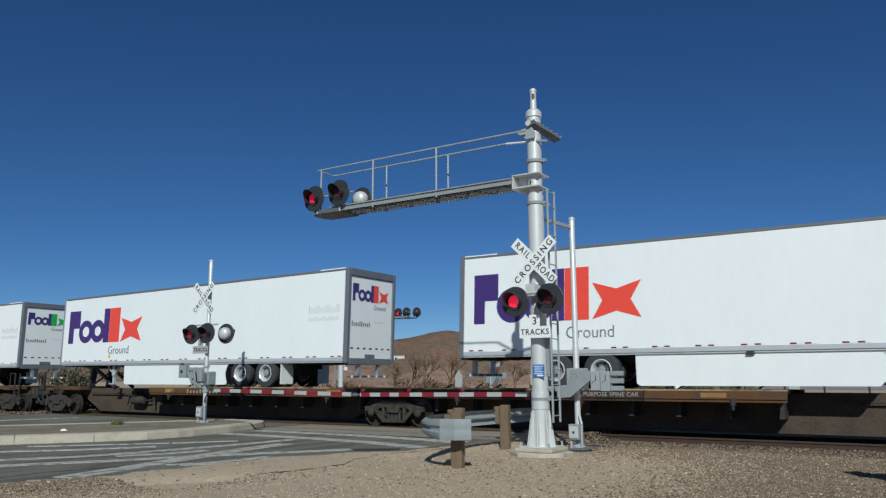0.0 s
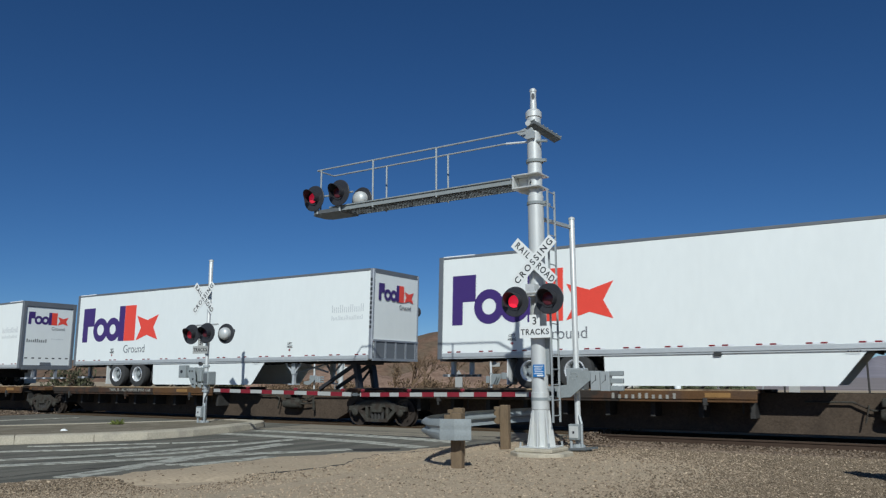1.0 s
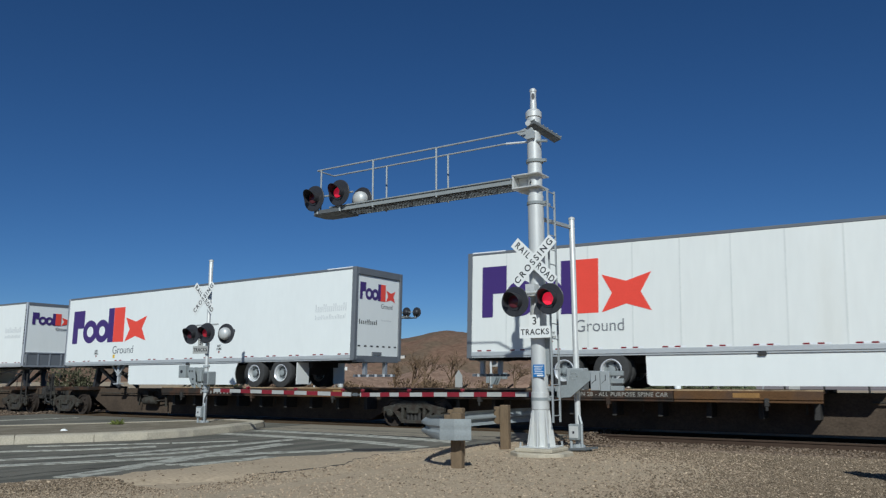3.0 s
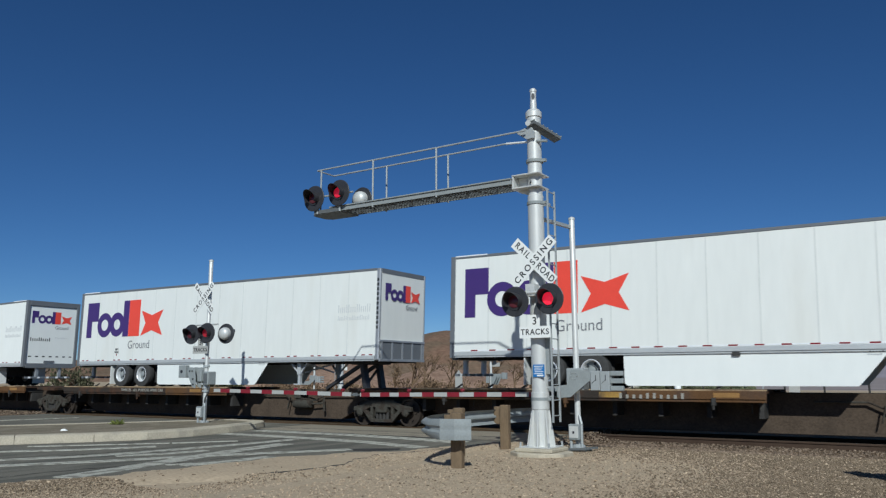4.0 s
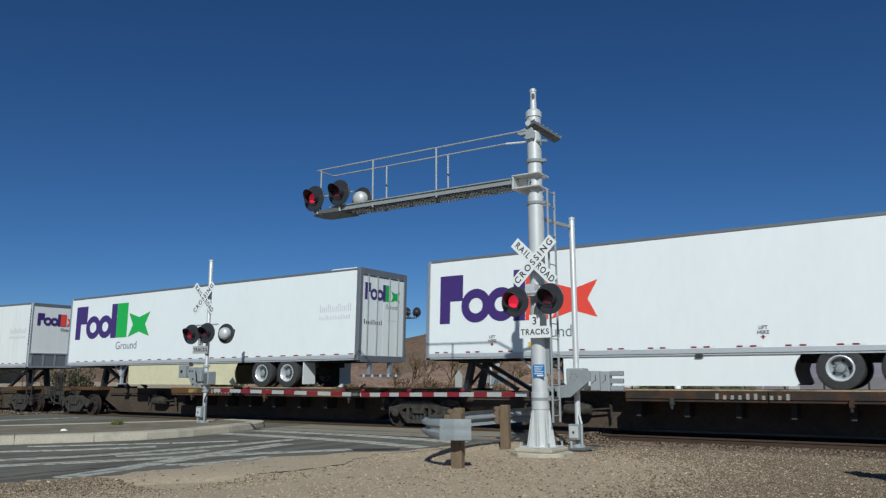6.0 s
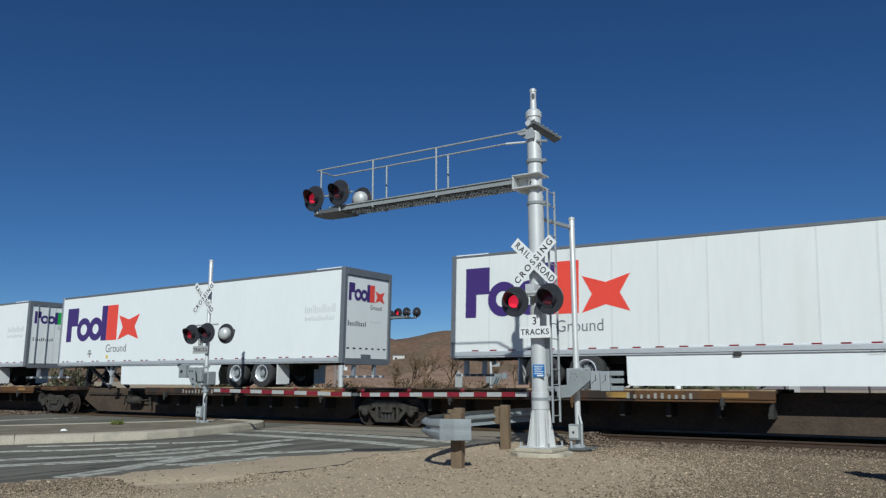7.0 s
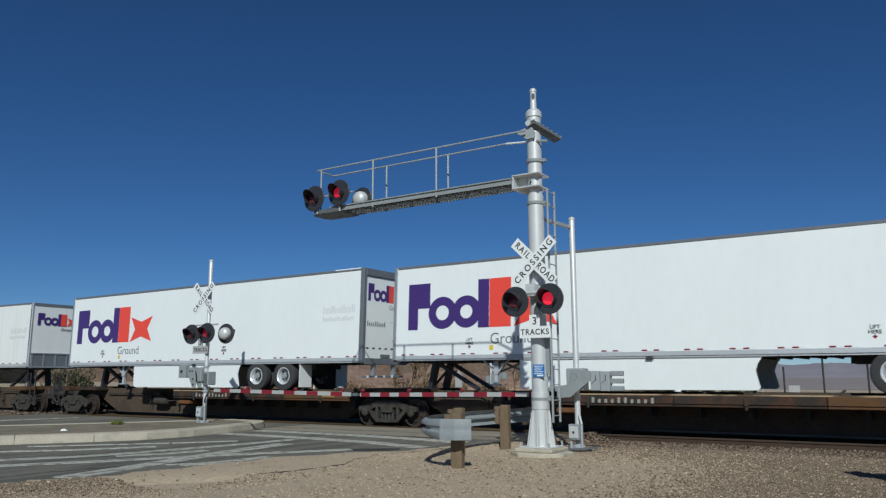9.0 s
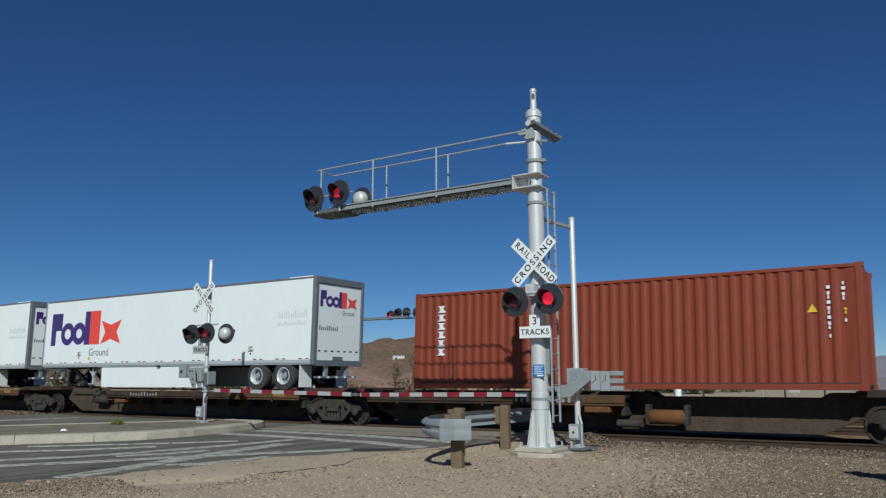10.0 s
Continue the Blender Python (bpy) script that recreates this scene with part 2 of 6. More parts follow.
# ---- mesh helpers ----
class Geo:
    """Collects plain solids, then makes one mesh of them."""

    def __init__(self):
        self.v, self.f = [], []

    def add(self, verts, faces):
        k = len(self.v)
        self.v += [tuple(p) for p in verts]
        self.f += [tuple(i + k for i in q) for q in faces]
        return self

    def box(self, x0, x1, y0, y1, z0, z1):
        return self.add([(x0, y0, z0), (x1, y0, z0), (x1, y1, z0), (x0, y1, z0), (x0, y0, z1), (x1, y0, z1), (x1, y1, z1), (x0, y1, z1)],
                        [(0, 3, 2, 1), (4, 5, 6, 7), (0, 1, 5, 4), (1, 2, 6, 5), (2, 3, 7, 6), (3, 0, 4, 7)])

    def prism(self, outline, y0, y1):
        """An outline in x and z, drawn out along y."""
        n = len(outline)
        v = [(x, y0, z) for x, z in outline] + [(x, y1, z) for x, z in outline]
        f = [tuple(range(n)), tuple(range(2 * n - 1, n - 1, -1))] + [(i, n + i, n + (i + 1) % n, (i + 1) % n) for i in range(n)]
        return self.add(v, f)

    def slab(self, outline, z0, z1):
        """An outline in x and y, between two heights."""
        n = len(outline)
        v = [(x, y, z0) for x, y in outline] + [(x, y, z1) for x, y in outline]
        f = [tuple(range(n - 1, -1, -1)), tuple(range(n, 2 * n))] + [(i, (i + 1) % n, n + (i + 1) % n, n + i) for i in range(n)]
        return self.add(v, f)

    def rod(self, a, b, r, r2=None, n=10):
        a, b = Vector(a), Vector(b)
        r2 = r if r2 is None else r2
        q = (b - a).to_track_quat("Z", "Y")
        v = []
        for p, rr in ((a, r), (b, r2)):
            v += [p + q @ Vector((rr * math.cos(2 * math.pi * i / n), rr * math.sin(2 * math.pi * i / n), 0)) for i in range(n)]
        f = [(i, (i + 1) % n, n + (i + 1) % n, n + i) for i in range(n)] + [tuple(range(n - 1, -1, -1)), tuple(range(n, 2 * n))]
        return self.add(v, f)

    def bar(self, a, b, w, h):
        """A straight bar of square section from a to b."""
        a, b = Vector(a), Vector(b)
        q = (b - a).to_track_quat("Z", "Y")
        v = [p + q @ Vector((sx * w / 2, sy * h / 2, 0)) for p in (a, b) for sx, sy in ((-1, -1), (1, -1), (1, 1), (-1, 1))]
        return self.add(v, [(3, 2, 1, 0), (4, 5, 6, 7), (0, 1, 5, 4), (1, 2, 6, 5), (2, 3, 7, 6), (3, 0, 4, 7)])

    def pipe(self, points, r, n=8):
        for a, b in zip(points, points[1:]):
            self.rod(a, b, r, n=n)
        return self

    def lathe(self, profile, n=20, axis="y", at=(0, 0, 0), caps=True):
        """A profile of (radius, offset) turned about an axis through at."""
        v, f = [], []
        for r, o in profile:
            for i in range(n):
                c, s = r * math.cos(2 * math.pi * i / n), r * math.sin(2 * math.pi * i / n)
                p = {"y": (c, o, s), "z": (c, s, o), "x": (o, c, s)}[axis]
                v.append((p[0] + at[0], p[1] + at[1], p[2] + at[2]))
        for k in range(len(profile) - 1):
            for i in range(n):
                j = (i + 1) % n
                f.append((k * n + i, k * n + j, (k + 1) * n + j, (k + 1) * n + i))
        if not caps:
            return self.add(v, f)
        f.append(tuple(range(n)))
        f.append(tuple(range(len(profile) * n - 1, (len(profile) - 1) * n - 1, -1)))
        return self.add(v, f)

    def mesh(self, name, material, smooth=0.0, bevel=0.0):
        me = bpy.data.meshes.new(name)
        me.from_pydata(self.v, [], self.f)
        bm = bmesh.new()
        bm.from_mesh(me)
        bmesh.ops.recalc_face_normals(bm, faces=bm.faces)
        if bevel:
            bmesh.ops.bevel(bm, geom=[e for e in bm.edges if e.is_manifold and e.calc_face_angle() > 0.6], offset=bevel, segments=1, affect="EDGES")
        if smooth:
            for face in bm.faces:
                face.smooth = True
            for e in bm.edges:
                e.smooth = len(e.link_faces) == 2 and e.calc_face_angle() < smooth
        bm.to_mesh(me)
        bm.free()
        for m in (material if isinstance(material, (list, tuple)) else [material]):
            me.materials.append(m)
        return me


def part(name, geo, material, parent, label="", smooth=0.0, bevel=0.0, at=None):
    """One mesh object under a thing or under a part."""
    me = geo.mesh(name, material, smooth, bevel) if isinstance(geo, Geo) else geo
    ob = new(name, me)
    ob.parent = parent
    if at is not None:
        ob.matrix_basis = at
    if label:
        ob["label"] = label
    return ob


def thing(name, label, category, m=None, group="", kind=""):
    ob = new(name)
    ob.empty_display_size = 0.2
    if m is not None:
        ob.matrix_basis = m
    return tagged(ob, label, category, group, kind)


def solid(name, geo, material, label, category="", kind="structure", smooth=0.0, bevel=0.0, group=""):
    return tagged(new(name, geo.mesh(name, material, smooth, bevel)), label, category, group, kind)


def lettering(name, words, size, material, parent, m, label="", squeeze=1.0, spacing=1.0, weight=0.012):
    """Readable words in the built-in font as thin raised lettering."""
    cu = bpy.data.curves.new(name, "FONT")
    cu.body, cu.size, cu.align_x, cu.align_y, cu.extrude, cu.space_character = words, size, "CENTER", "CENTER", 0.003, spacing
    cu.offset = size * weight
    tmp = bpy.data.objects.new(name, cu)
    me = bpy.data.meshes.new_from_object(tmp)
    bpy.data.objects.remove(tmp)
    me.transform(Matrix.Diagonal((squeeze, 1, 1, 1)))
    me.materials.append(material)
    ob = new(name, me)
    ob.parent = parent
    ob.matrix_basis = m
    if label:
        ob["label"] = label
    return ob


FACE = Matrix.Rotation(radians(90), 4, "X")    # stands lettering up, facing -Y


# ---- ground, road, tracks ----
def ground_height(x, y):
    """Level shoulder, a shallow dip to the track bed, gentle unevenness."""
    h = -0.03 + 0.05 * noise.noise((x * 0.25, y * 0.25, 0.0)) * (1 if y < 17 else 0.5)
    bed = min(1.0, max(0.0, (y - 16.4) / 2.0)) * min(1.0, max(0.0, (36.0 - y) / 2.0))
    h -= 0.13 * bed + 0.10 * min(1.0, max(0.0, (y - 18.1) / 0.5)) * min(1.0, max(0.0, (33.2 - y) / 0.5))
    if x < -8.0 and 2 < y < 45:
        h = min(h, -0.06)
    return h


def build_ground():
    xs = sorted(set([-4000, -1500, -600, -250, -120, -80, -60] + [round(-50 + 0.5 * i, 2) for i in range(121)] + [16, 25, 50, 120, 300, 900, 4000]))
    ys = sorted(set([-3000, -600, -150, -40, -15, -6] + [round(-2 + 0.4 * i, 2) for i in range(108)] + [46, 55, 70, 100, 160, 300, 700, 1800, 4500]))
    v = [(x, y, ground_height(x, y) if abs(x) < 200 and abs(y) < 200 else -0.06) for y in ys for x in xs]
    w = len(xs)
    f = [(j * w + i, j * w + i + 1, (j + 1) * w + i + 1, (j + 1) * w + i) for j in range(len(ys) - 1) for i in range(w - 1)]
    solid("ground", Geo().add(v, f), GROUND, "tan gravelly desert dirt beside the level crossing", smooth=3.0)


build_ground()

# asphalt carriageway with a ragged right-hand edge
rng = random.Random(4)
edge = [(-13.6, 2.6), (-12.4, 4.6), (-11.65, 6.2), (-11.40, 6.95), (-11.0, 7.8), (-11.0, 8.7), (-10.89, 9.76), (-10.83, 10.8), (-10.55, 11.8), (-10.0, 12.7), (-9.5, 13.3), (-9.25, 14.6), (-8.7, 16.4), (-8.5, 18.0)]
ragged = []
for (ax, ay), (bx, by) in zip(edge, edge[1:]):
    for k in range(20):
        u = k / 20
        y = ay + (by - ay) * u
        ragged.append((ax + (bx - ax) * u + 0.16 * noise.noise((y * 1.3, 4.0, 0)) + 0.07 * noise.noise((y * 6.0, 9.0, 0)) + rng.uniform(-0.012, 0.012), y))
ragged.append(edge[-1])
outline = ragged + [(-8.5, 22.9), (-13.0, 23.0), (-13.0, 60.0), (-33.0, 60.0), (-33.0, 18.0), (-33.5, 10.0), (-40.0, -40.0), (-16.0, -40.0)]
solid("road", Geo().slab(outline, -0.14, 0.0), ASPHALT, "faded grey asphalt road crossing the tracks, cracked at the edge")


def crack_line(name, points, wide, label, seed):
    """A dark jagged crack along a line, wandering and changing in width."""
    line = []
    for (ax, ay), (bx, by) in zip(points, points[1:]):
        n = max(2, int(math.hypot(bx - ax, by - ay) / 0.05))
        for k in range(n):
            x, y = ax + (bx - ax) * k / n, ay + (by - ay) * k / n
            line.append((x + 0.10 * noise.noise((x * 1.7, y * 1.7, seed)) + 0.045 * noise.noise((x * 7, y * 7, seed)), y + 0.06 * noise.noise((x * 3, y * 3, seed + 5))))
    v, f = [], []
    for i, (x, y) in enumerate(line):
        w = wide * (0.25 + 1.3 * abs(noise.noise((x * 2.3, y * 2.3, seed + 9)))) * min(1.0, i / 8, (len(line) - 1 - i) / 8)
        v += [(x - w, y + 0.4 * w, 0.0045), (x + 0.4 * w, y - w, 0.0045)]
        if i:
            f.append((2 * i - 2, 2 * i - 1, 2 * i + 1, 2 * i))
    solid(name, Geo().add(v, f), DARK, label)


CRACK = [(-9.38, 8.88), (-9.13, 9.37), (-9.03, 9.79), (-8.98, 10.29), (-8.97, 10.8), (-9.34, 11.57), (-9.33, 11.81), (-9.57, 12.29), (-9.39, 12.8), (-9.22, 13.45), (-9.0, 14.6)]
crack_line("edge_crack", CRACK, 0.085, "dark crack running along the broken pavement edge", 1.0)
crack_line("pavement_crack", [(-17.5, 17.43), (-15.96, 17.74), (-14.44, 17.75), (-13.03, 17.75), (-11.84, 17.68), (-9.0, 17.6)], 0.09, "dark crack across the road before the tracks", 2.0)
crack_line("pavement_crack", [(-13.2, 17.2), (-11.4, 17.0), (-9.0, 16.7)], 0.06, "dark crack across the road before the tracks", 3.0)
crack_line("lane_crack", [(-15.6, 4.0), (-15.1, 7.0), (-14.6, 9.6), (-14.3, 12.4), (-14.2, 14.2)], 0.05, "dark crack along the lane in the asphalt", 4.0)
crack_line("lane_crack", [(-12.6, 5.0), (-12.3, 8.0), (-11.7, 9.6), (-11.5, 11.6)], 0.05, "dark crack along the lane in the asphalt", 5.0)
solid("asphalt_patch", Geo().slab([(-10.75, 12.75), (-10.10, 12.95), (-9.75, 13.40), (-9.95, 13.75), (-10.55, 13.35), (-10.85, 12.98)], 0.001, 0.004), DARK, "dark sunken patch in the asphalt")
solid("road_approach", Geo().slab([(-17.4, 16.75), (-8.75, 16.45), (-8.55, 19.25), (-17.6, 19.25)], 0.0, 0.003), APPROACH, "pale dusty asphalt between the stop lines and the tracks")


def strip(points, width, z):
    """A painted ribbon of even width along a line."""
    n = len(points)
    left, right = [], []
    for i, (x, y) in enumerate(points):
        a, b = points[max(0, i - 1)], points[min(n - 1, i + 1)]
        d = Vector((b[0] - a[0], b[1] - a[1])).normalized()
        left.append((x - d.y * width / 2, y + d.x * width / 2))
        right.append((x + d.y * width / 2, y - d.x * width / 2))
    g = Geo()
    v = [(x, y, h) for h in (0.001, z) for x, y in left + right]
    k = 2 * n
    f = [(i, i + 1, n + i + 1, n + i) for i in range(n - 1)] + [(k + n + i, k + n + i + 1, k + i + 1, k + i) for i in range(n - 1)]
    f += [(k + i, k + i + 1, i + 1, i) for i in range(n - 1)] + [(n + i, n + i + 1, k + n + i + 1, k + n + i) for i in range(n - 1)]
    f += [(0, n, k + n, k), (k + n - 1, k + 2 * n - 1, 2 * n - 1, n - 1)]
    return g.add(v, f)


PAINTED = []


def road_marking(name, points, width, label):
    PAINTED.append(name)
    solid(name, strip(points, width, 0.0050 + 0.0008 * len(PAINTED)), PAINT, label)


road_marking("stop_line", [(-16.9, 14.92), (-13.57, 14.88), (-11.58, 14.66), (-9.7, 14.16)], 0.46, "worn white stop line painted across the lanes")
road_marking("stop_line", [(-16.9, 16.27), (-13.84, 16.29), (-11.82, 16.10), (-9.6, 15.70)], 0.50, "worn white stop line painted across the lanes")
road_marking("lane_line", [(-18.2, 2.0), (-15.01, 7.97), (-14.31, 9.23), (-14.05, 10.32), (-13.87, 11.61), (-13.70, 13.08), (-13.66, 14.4)], 0.34, "worn white lane line on the asphalt")
road_marking("crossing_symbol_stroke", [(-15.6, 5.0), (-14.04, 7.46), (-13.07, 9.01), (-12.40, 10.35), (-11.80, 11.34), (-10.72, 13.0)], 0.36, "white diagonal stroke of the crossing symbol")
road_marking("crossing_symbol_stroke", [(-11.50, 7.10), (-11.89, 8.75), (-12.32, 10.37), (-12.62, 11.5), (-12.93, 13.33)], 0.46, "white diagonal stroke of the crossing symbol")
road_marking("crossing_symbol_letter", [(-13.78, 9.55), (-13.34, 10.46), (-13.18, 11.26)], 0.28, "worn white letter stroke on the asphalt")
road_marking("crossing_symbol_letter", [(-11.30, 9.15), (-11.11, 9.95), (-11.06, 11.03)], 0.30, "worn white letter stroke on the asphalt")
road_marking("crossing_symbol_letter", [(-11.42, 9.45), (-11.62, 9.05)], 0.14, "worn white letter stroke on the asphalt")
road_marking("lane_letter", [(-16.74, 8.87), (-15.75, 9.89), (-14.92, 11.32)], 0.30, "worn white letter stroke on the asphalt")
road_marking("lane_letter", [(-17.42, 9.85), (-16.38, 10.97), (-15.41, 12.07)], 0.16, "worn white letter stroke on the asphalt")
road_marking("lane_letter", [(-15.35, 12.1), (-14.51, 13.33)], 0.20, "worn white letter stroke on the asphalt")
road_marking("lane_line", [(-31.0, 8.0), (-28.5, 18.0)], 0.13, "worn white lane line on the asphalt")


# blown sand lying over the pavement edge, as far as the crack
SAND = [(-13.0, 2.6), (-11.9, 5.0), (-11.2, 6.2), (-10.9, 7.0), (-10.2, 8.0)] + CRACK + [(-8.45, 16.4), (-8.3, 18.0)]


def along(line, y):
    for (ax, ay), (bx, by) in zip(line, line[1:]):
        if ay <= y <= by:
            return ax + (bx - ax) * (y - ay) / (by - ay)
    return line[0][0] if y < line[0][1] else line[-1][0]


def right_edge(y):
    return along(edge, y)


v, f = [], []
for i in range(309):
    y = 2.6 + 0.05 * i
    j = 0.24 * noise.noise((y * 1.4, 1.0, 5.0)) + 0.13 * noise.noise((y * 5.0, 1.0, 5.0)) + 0.06 * noise.noise((y * 17.0, 1.0, 5.0))
    x0, x1 = right_edge(y) - 0.10 + j, max(along(SAND, y) + 0.06, right_edge(y) + 0.25)
    v += [(x0, y, 0.0012), (x0 + 0.10, y, 0.003), (x1, y, 0.003), (x1 + 0.10, y, -0.02), (x1 + 0.7, y, -0.12)]
    if i:
        k = 5 * i
        f += [(k - 5 + q, k - 4 + q, k + 1 + q, k + q) for q in range(4)]
solid("road_shoulder", Geo().add(v, f), GROUND, "sandy dirt blown over the broken pavement edge", smooth=0.4)


# median island with a concrete kerb
median = [(-21.9, -4.0), (-18.9, 8.9), (-18.30, 10.0), (-17.35, 11.4), (-16.80, 12.5), (-16.70, 13.8), (-16.95, 15.2), (-17.35, 16.6), (-17.75, 17.3), (-18.1, 17.7), (-19.6, 17.75), (-24.2, 10.0), (-27.5, -4.0)]
med = thing("median_island", "raised median island with concrete kerb and bare dirt", "median", kind="structure")
part("infill", Geo().slab([(x + (0.2 if x < -19.5 else -0.2), y) for x, y in median], -0.1, 0.185), ISLAND, med)
for (ax, ay), (bx, by) in zip(median, median[1:]):
    length = math.hypot(bx - ax, by - ay)
    cuts = max(1, round(length / 3.0))
    d = Vector((bx - ax, by - ay)).normalized()
    o = Vector((-d.y, d.x)) * 0.2
    for k in range(cuts):
        p = Vector((ax, ay)) + d * (length * k / cuts + 0.006)
        q = Vector((ax, ay)) + d * (length * (k + 1) / cuts - 0.006)
        g = Geo()
        prof = [(-0.15, -0.1), (-0.15, 0.03), (0.0, 0.16), (0.3, 0.195), (2.0, 0.20), (2.0, -0.1)]
        v = [(e.x + o.x * u, e.y + o.y * u, h) for e in (p, q) for u, h in prof]
        g.add(v, [(0, 1, 2, 3, 4, 5), (11, 10, 9, 8, 7, 6)] + [(i, 6 + i, 6 + (i + 1) % 6, (i + 1) % 6) for i in range(6)])
        part("kerb_stone", g, CONCRETE, med)


# dark ballast bed under the three tracks, either side of the road
solid("track_bed_east", Geo().slab([(-8.45, 17.9), (400, 17.9), (400, 22.9), (-8.45, 22.9)], -0.3, -0.165), BED, "dark oily ballast bed under the near track")
solid("far_track_bed_east", Geo().slab([(-12.95, 23.05), (400, 23.05), (400, 33.4), (-12.95, 33.4)], -0.3, -0.150), FARBED, "brown ballast bed under the further tracks")
solid("track_bed_west", Geo().slab([(-400, 17.9), (-33.05, 17.9), (-33.05, 22.9), (-400, 22.9)], -0.3, -0.165), BED, "dark oily ballast bed under the near track")
solid("far_track_bed_west", Geo().slab([(-400, 22.9), (-33.05, 22.9), (-33.05, 33.4), (-400, 33.4)], -0.3, -0.150), FARBED, "brown ballast bed under the further tracks")

# rails, ties and crossing panels
def rail_profile():
    return [(-0.07, -0.17), (0.07, -0.17), (0.07, -0.155), (0.012, -0.14), (0.012, -0.05), (0.036, -0.04), (0.036, -0.004), (0.03, 0.0),
            (-0.03, 0.0), (-0.036, -0.004), (-0.036, -0.04), (-0.012, -0.05), (-0.012, -0.14), (-0.07, -0.155)]


def build_rail(y):
    g = Geo()
    prof = rail_profile()
    k = len(prof)
    v = [(x, y + a, b) for x in (-400.0, 400.0) for a, b in prof]
    g.add(v, [tuple(range(k)), tuple(range(2 * k - 1, k - 1, -1))] + [(i, k + i, k + (i + 1) % k, (i + 1) % k) for i in range(k)])
    ob = solid("rail", g, [RAILST, RAILTOP], "rusty steel rail with a worn bright head", "rail")
    for p in ob.data.polygons:
        if p.normal.z > 0.9 and p.center.z > -0.01:
            p.material_index = 1
    return ob


for ty in TRACKS:
    for dy in (-0.753, 0.753):
        build_rail(ty + dy)
tie_mesh = Geo().box(-0.115, 0.115, -1.3, 1.3, -0.34, -0.165).mesh("tie", TIE, bevel=0.012)
for k, ty in enumerate(TRACKS[:1]):
    row = thing("track_bed", "weathered wooden ties under the near track", "track", pose(0, ty, 0), kind="structure")
    for i in range(150):
        x = -52 + 0.52 * i
        if -33.4 < x < -8.2:
            continue
        part("tie", tie_mesh, TIE, row, at=pose(x, 0, 0, 0, 0, random.uniform(-1, 1)))
for ty in TRACKS[1:]:
    g = Geo()
    for i in range(150):
        x = -70 + 0.6 * i
        if -33.4 < x < -8.2:
            continue
        g.box(x - 0.115, x + 0.115, ty - 1.3, ty + 1.3, -0.34, -0.165)
    solid("far_ties", g, TIE, "weathered wooden ties of a further track", kind="stuff")


# timber panels that carry the road over the rails
def crossing_panels(ty):
    deck = thing("crossing_deck", "oily dark timber panels between the rails", "crossing", pose(0, ty, 0), kind="structure")
    for y0, y1 in ((-0.66, -0.02), (0.02, 0.66), (-1.36, -0.84), (0.84, 1.36)):
        me = Geo().box(-1.21, 1.21, y0, y1, -0.10, 0.005).mesh("panel", PANEL, bevel=0.008)
        for k in range(10):
            part("panel", me, PANEL, deck, at=pose(-31.6 + 2.44 * k, 0, 0))


for ty in TRACKS:
    crossing_panels(ty)


def scatter(name, material, label, count, seed, x0, x1, y0, y1, small, large, keep=lambda x, y: True, near=None):
    """Loose stones: squashed, turned, broken-edged solids lying on the ground."""
    r = random.Random(seed)
    v, f = [], []
    base = [(1, 0, 0), (-1, 0, 0), (0, 1, 0), (0, -1, 0), (0, 0, 1), (0, 0, -1)]
    tri = [(0, 2, 4), (2, 1, 4), (1, 3, 4), (3, 0, 4), (2, 0, 5), (1, 2, 5), (3, 1, 5), (0, 3, 5)]
    made = 0
    while made < count:
        x, y = r.uniform(x0, x1), r.uniform(y0, y1)
        if near and r.random() > near(x, y):
            continue
        if not keep(x, y):
            continue
        made += 1
        s = small + (large - small) * r.random() ** 3
        z = max(ground_height(x, y), min(0.003, 0.003 - 0.18 * (x - along(SAND, y) - 0.12)), -0.16)
        q = Euler((r.uniform(-0.5, 0.5), r.uniform(-0.5, 0.5), r.uniform(0, 6.3))).to_matrix()
        k = len(v)
        for b in base:
            p = q @ Vector((b[0] * s * r.uniform(0.7, 1.3), b[1] * s * r.uniform(0.6, 1.1), b[2] * s * r.uniform(0.45, 0.8)))
            v.append((x + p.x, y + p.y, z + 0.25 * s + p.z))
        f += [(a + k, b + k, c + k) for a, b, c in tri]
    me = bpy.data.meshes.new(name)
    me.from_pydata(v, [], f)
    me.materials.append(material)
    return tagged(new(name, me), label, "stones", kind="stuff")


def off_road(x, y):
    """On the dirt, clear of the mast's footing, and thin on the blown sand between the asphalt and the crack."""
    if x < right_edge(y) + 0.02 or math.hypot(x + 6.85, y - 14.1) < 0.75:
        return False
    if (8.9 < y < 14.6 and x < along(SAND, y) and noise.noise((x * 9, y * 9, 3.0)) < 0.42) or (x < -9.4 and 7.4 < y < 9.6 and noise.noise((x * 9, y * 9, 3.0)) < 0.48):
        return False
    return True


scatter("gravel", STONE, "loose tan and grey gravel scattered over the dirt shoulder", 62000, 1, -14, 3.0, 5.5, 17.6, 0.005, 0.019, off_road)
scatter("gravel_near", STONE, "coarser loose stones scattered over the dirt shoulder", 5200, 2, -12, 3.0, 6, 17.5, 0.012, 0.034, off_road)
scatter("ballast", BALLAST, "brown crushed rock ballast between the rails", 15000, 3, -8.3, 4.0, 16.6, 23.0, 0.02, 0.045)
scatter("ballast_spill", SPILL, "brown crushed rock spilt over the shoulder", 56000, 8, -7.5, 3.0, 9.0, 17.2, 0.007, 0.028, off_road, lambda x, y: max(0.05, min(1.0, (x + 5.6) / 5.0 * 0.8 + max(-0.15, (y - 14.0) / 3.0))))
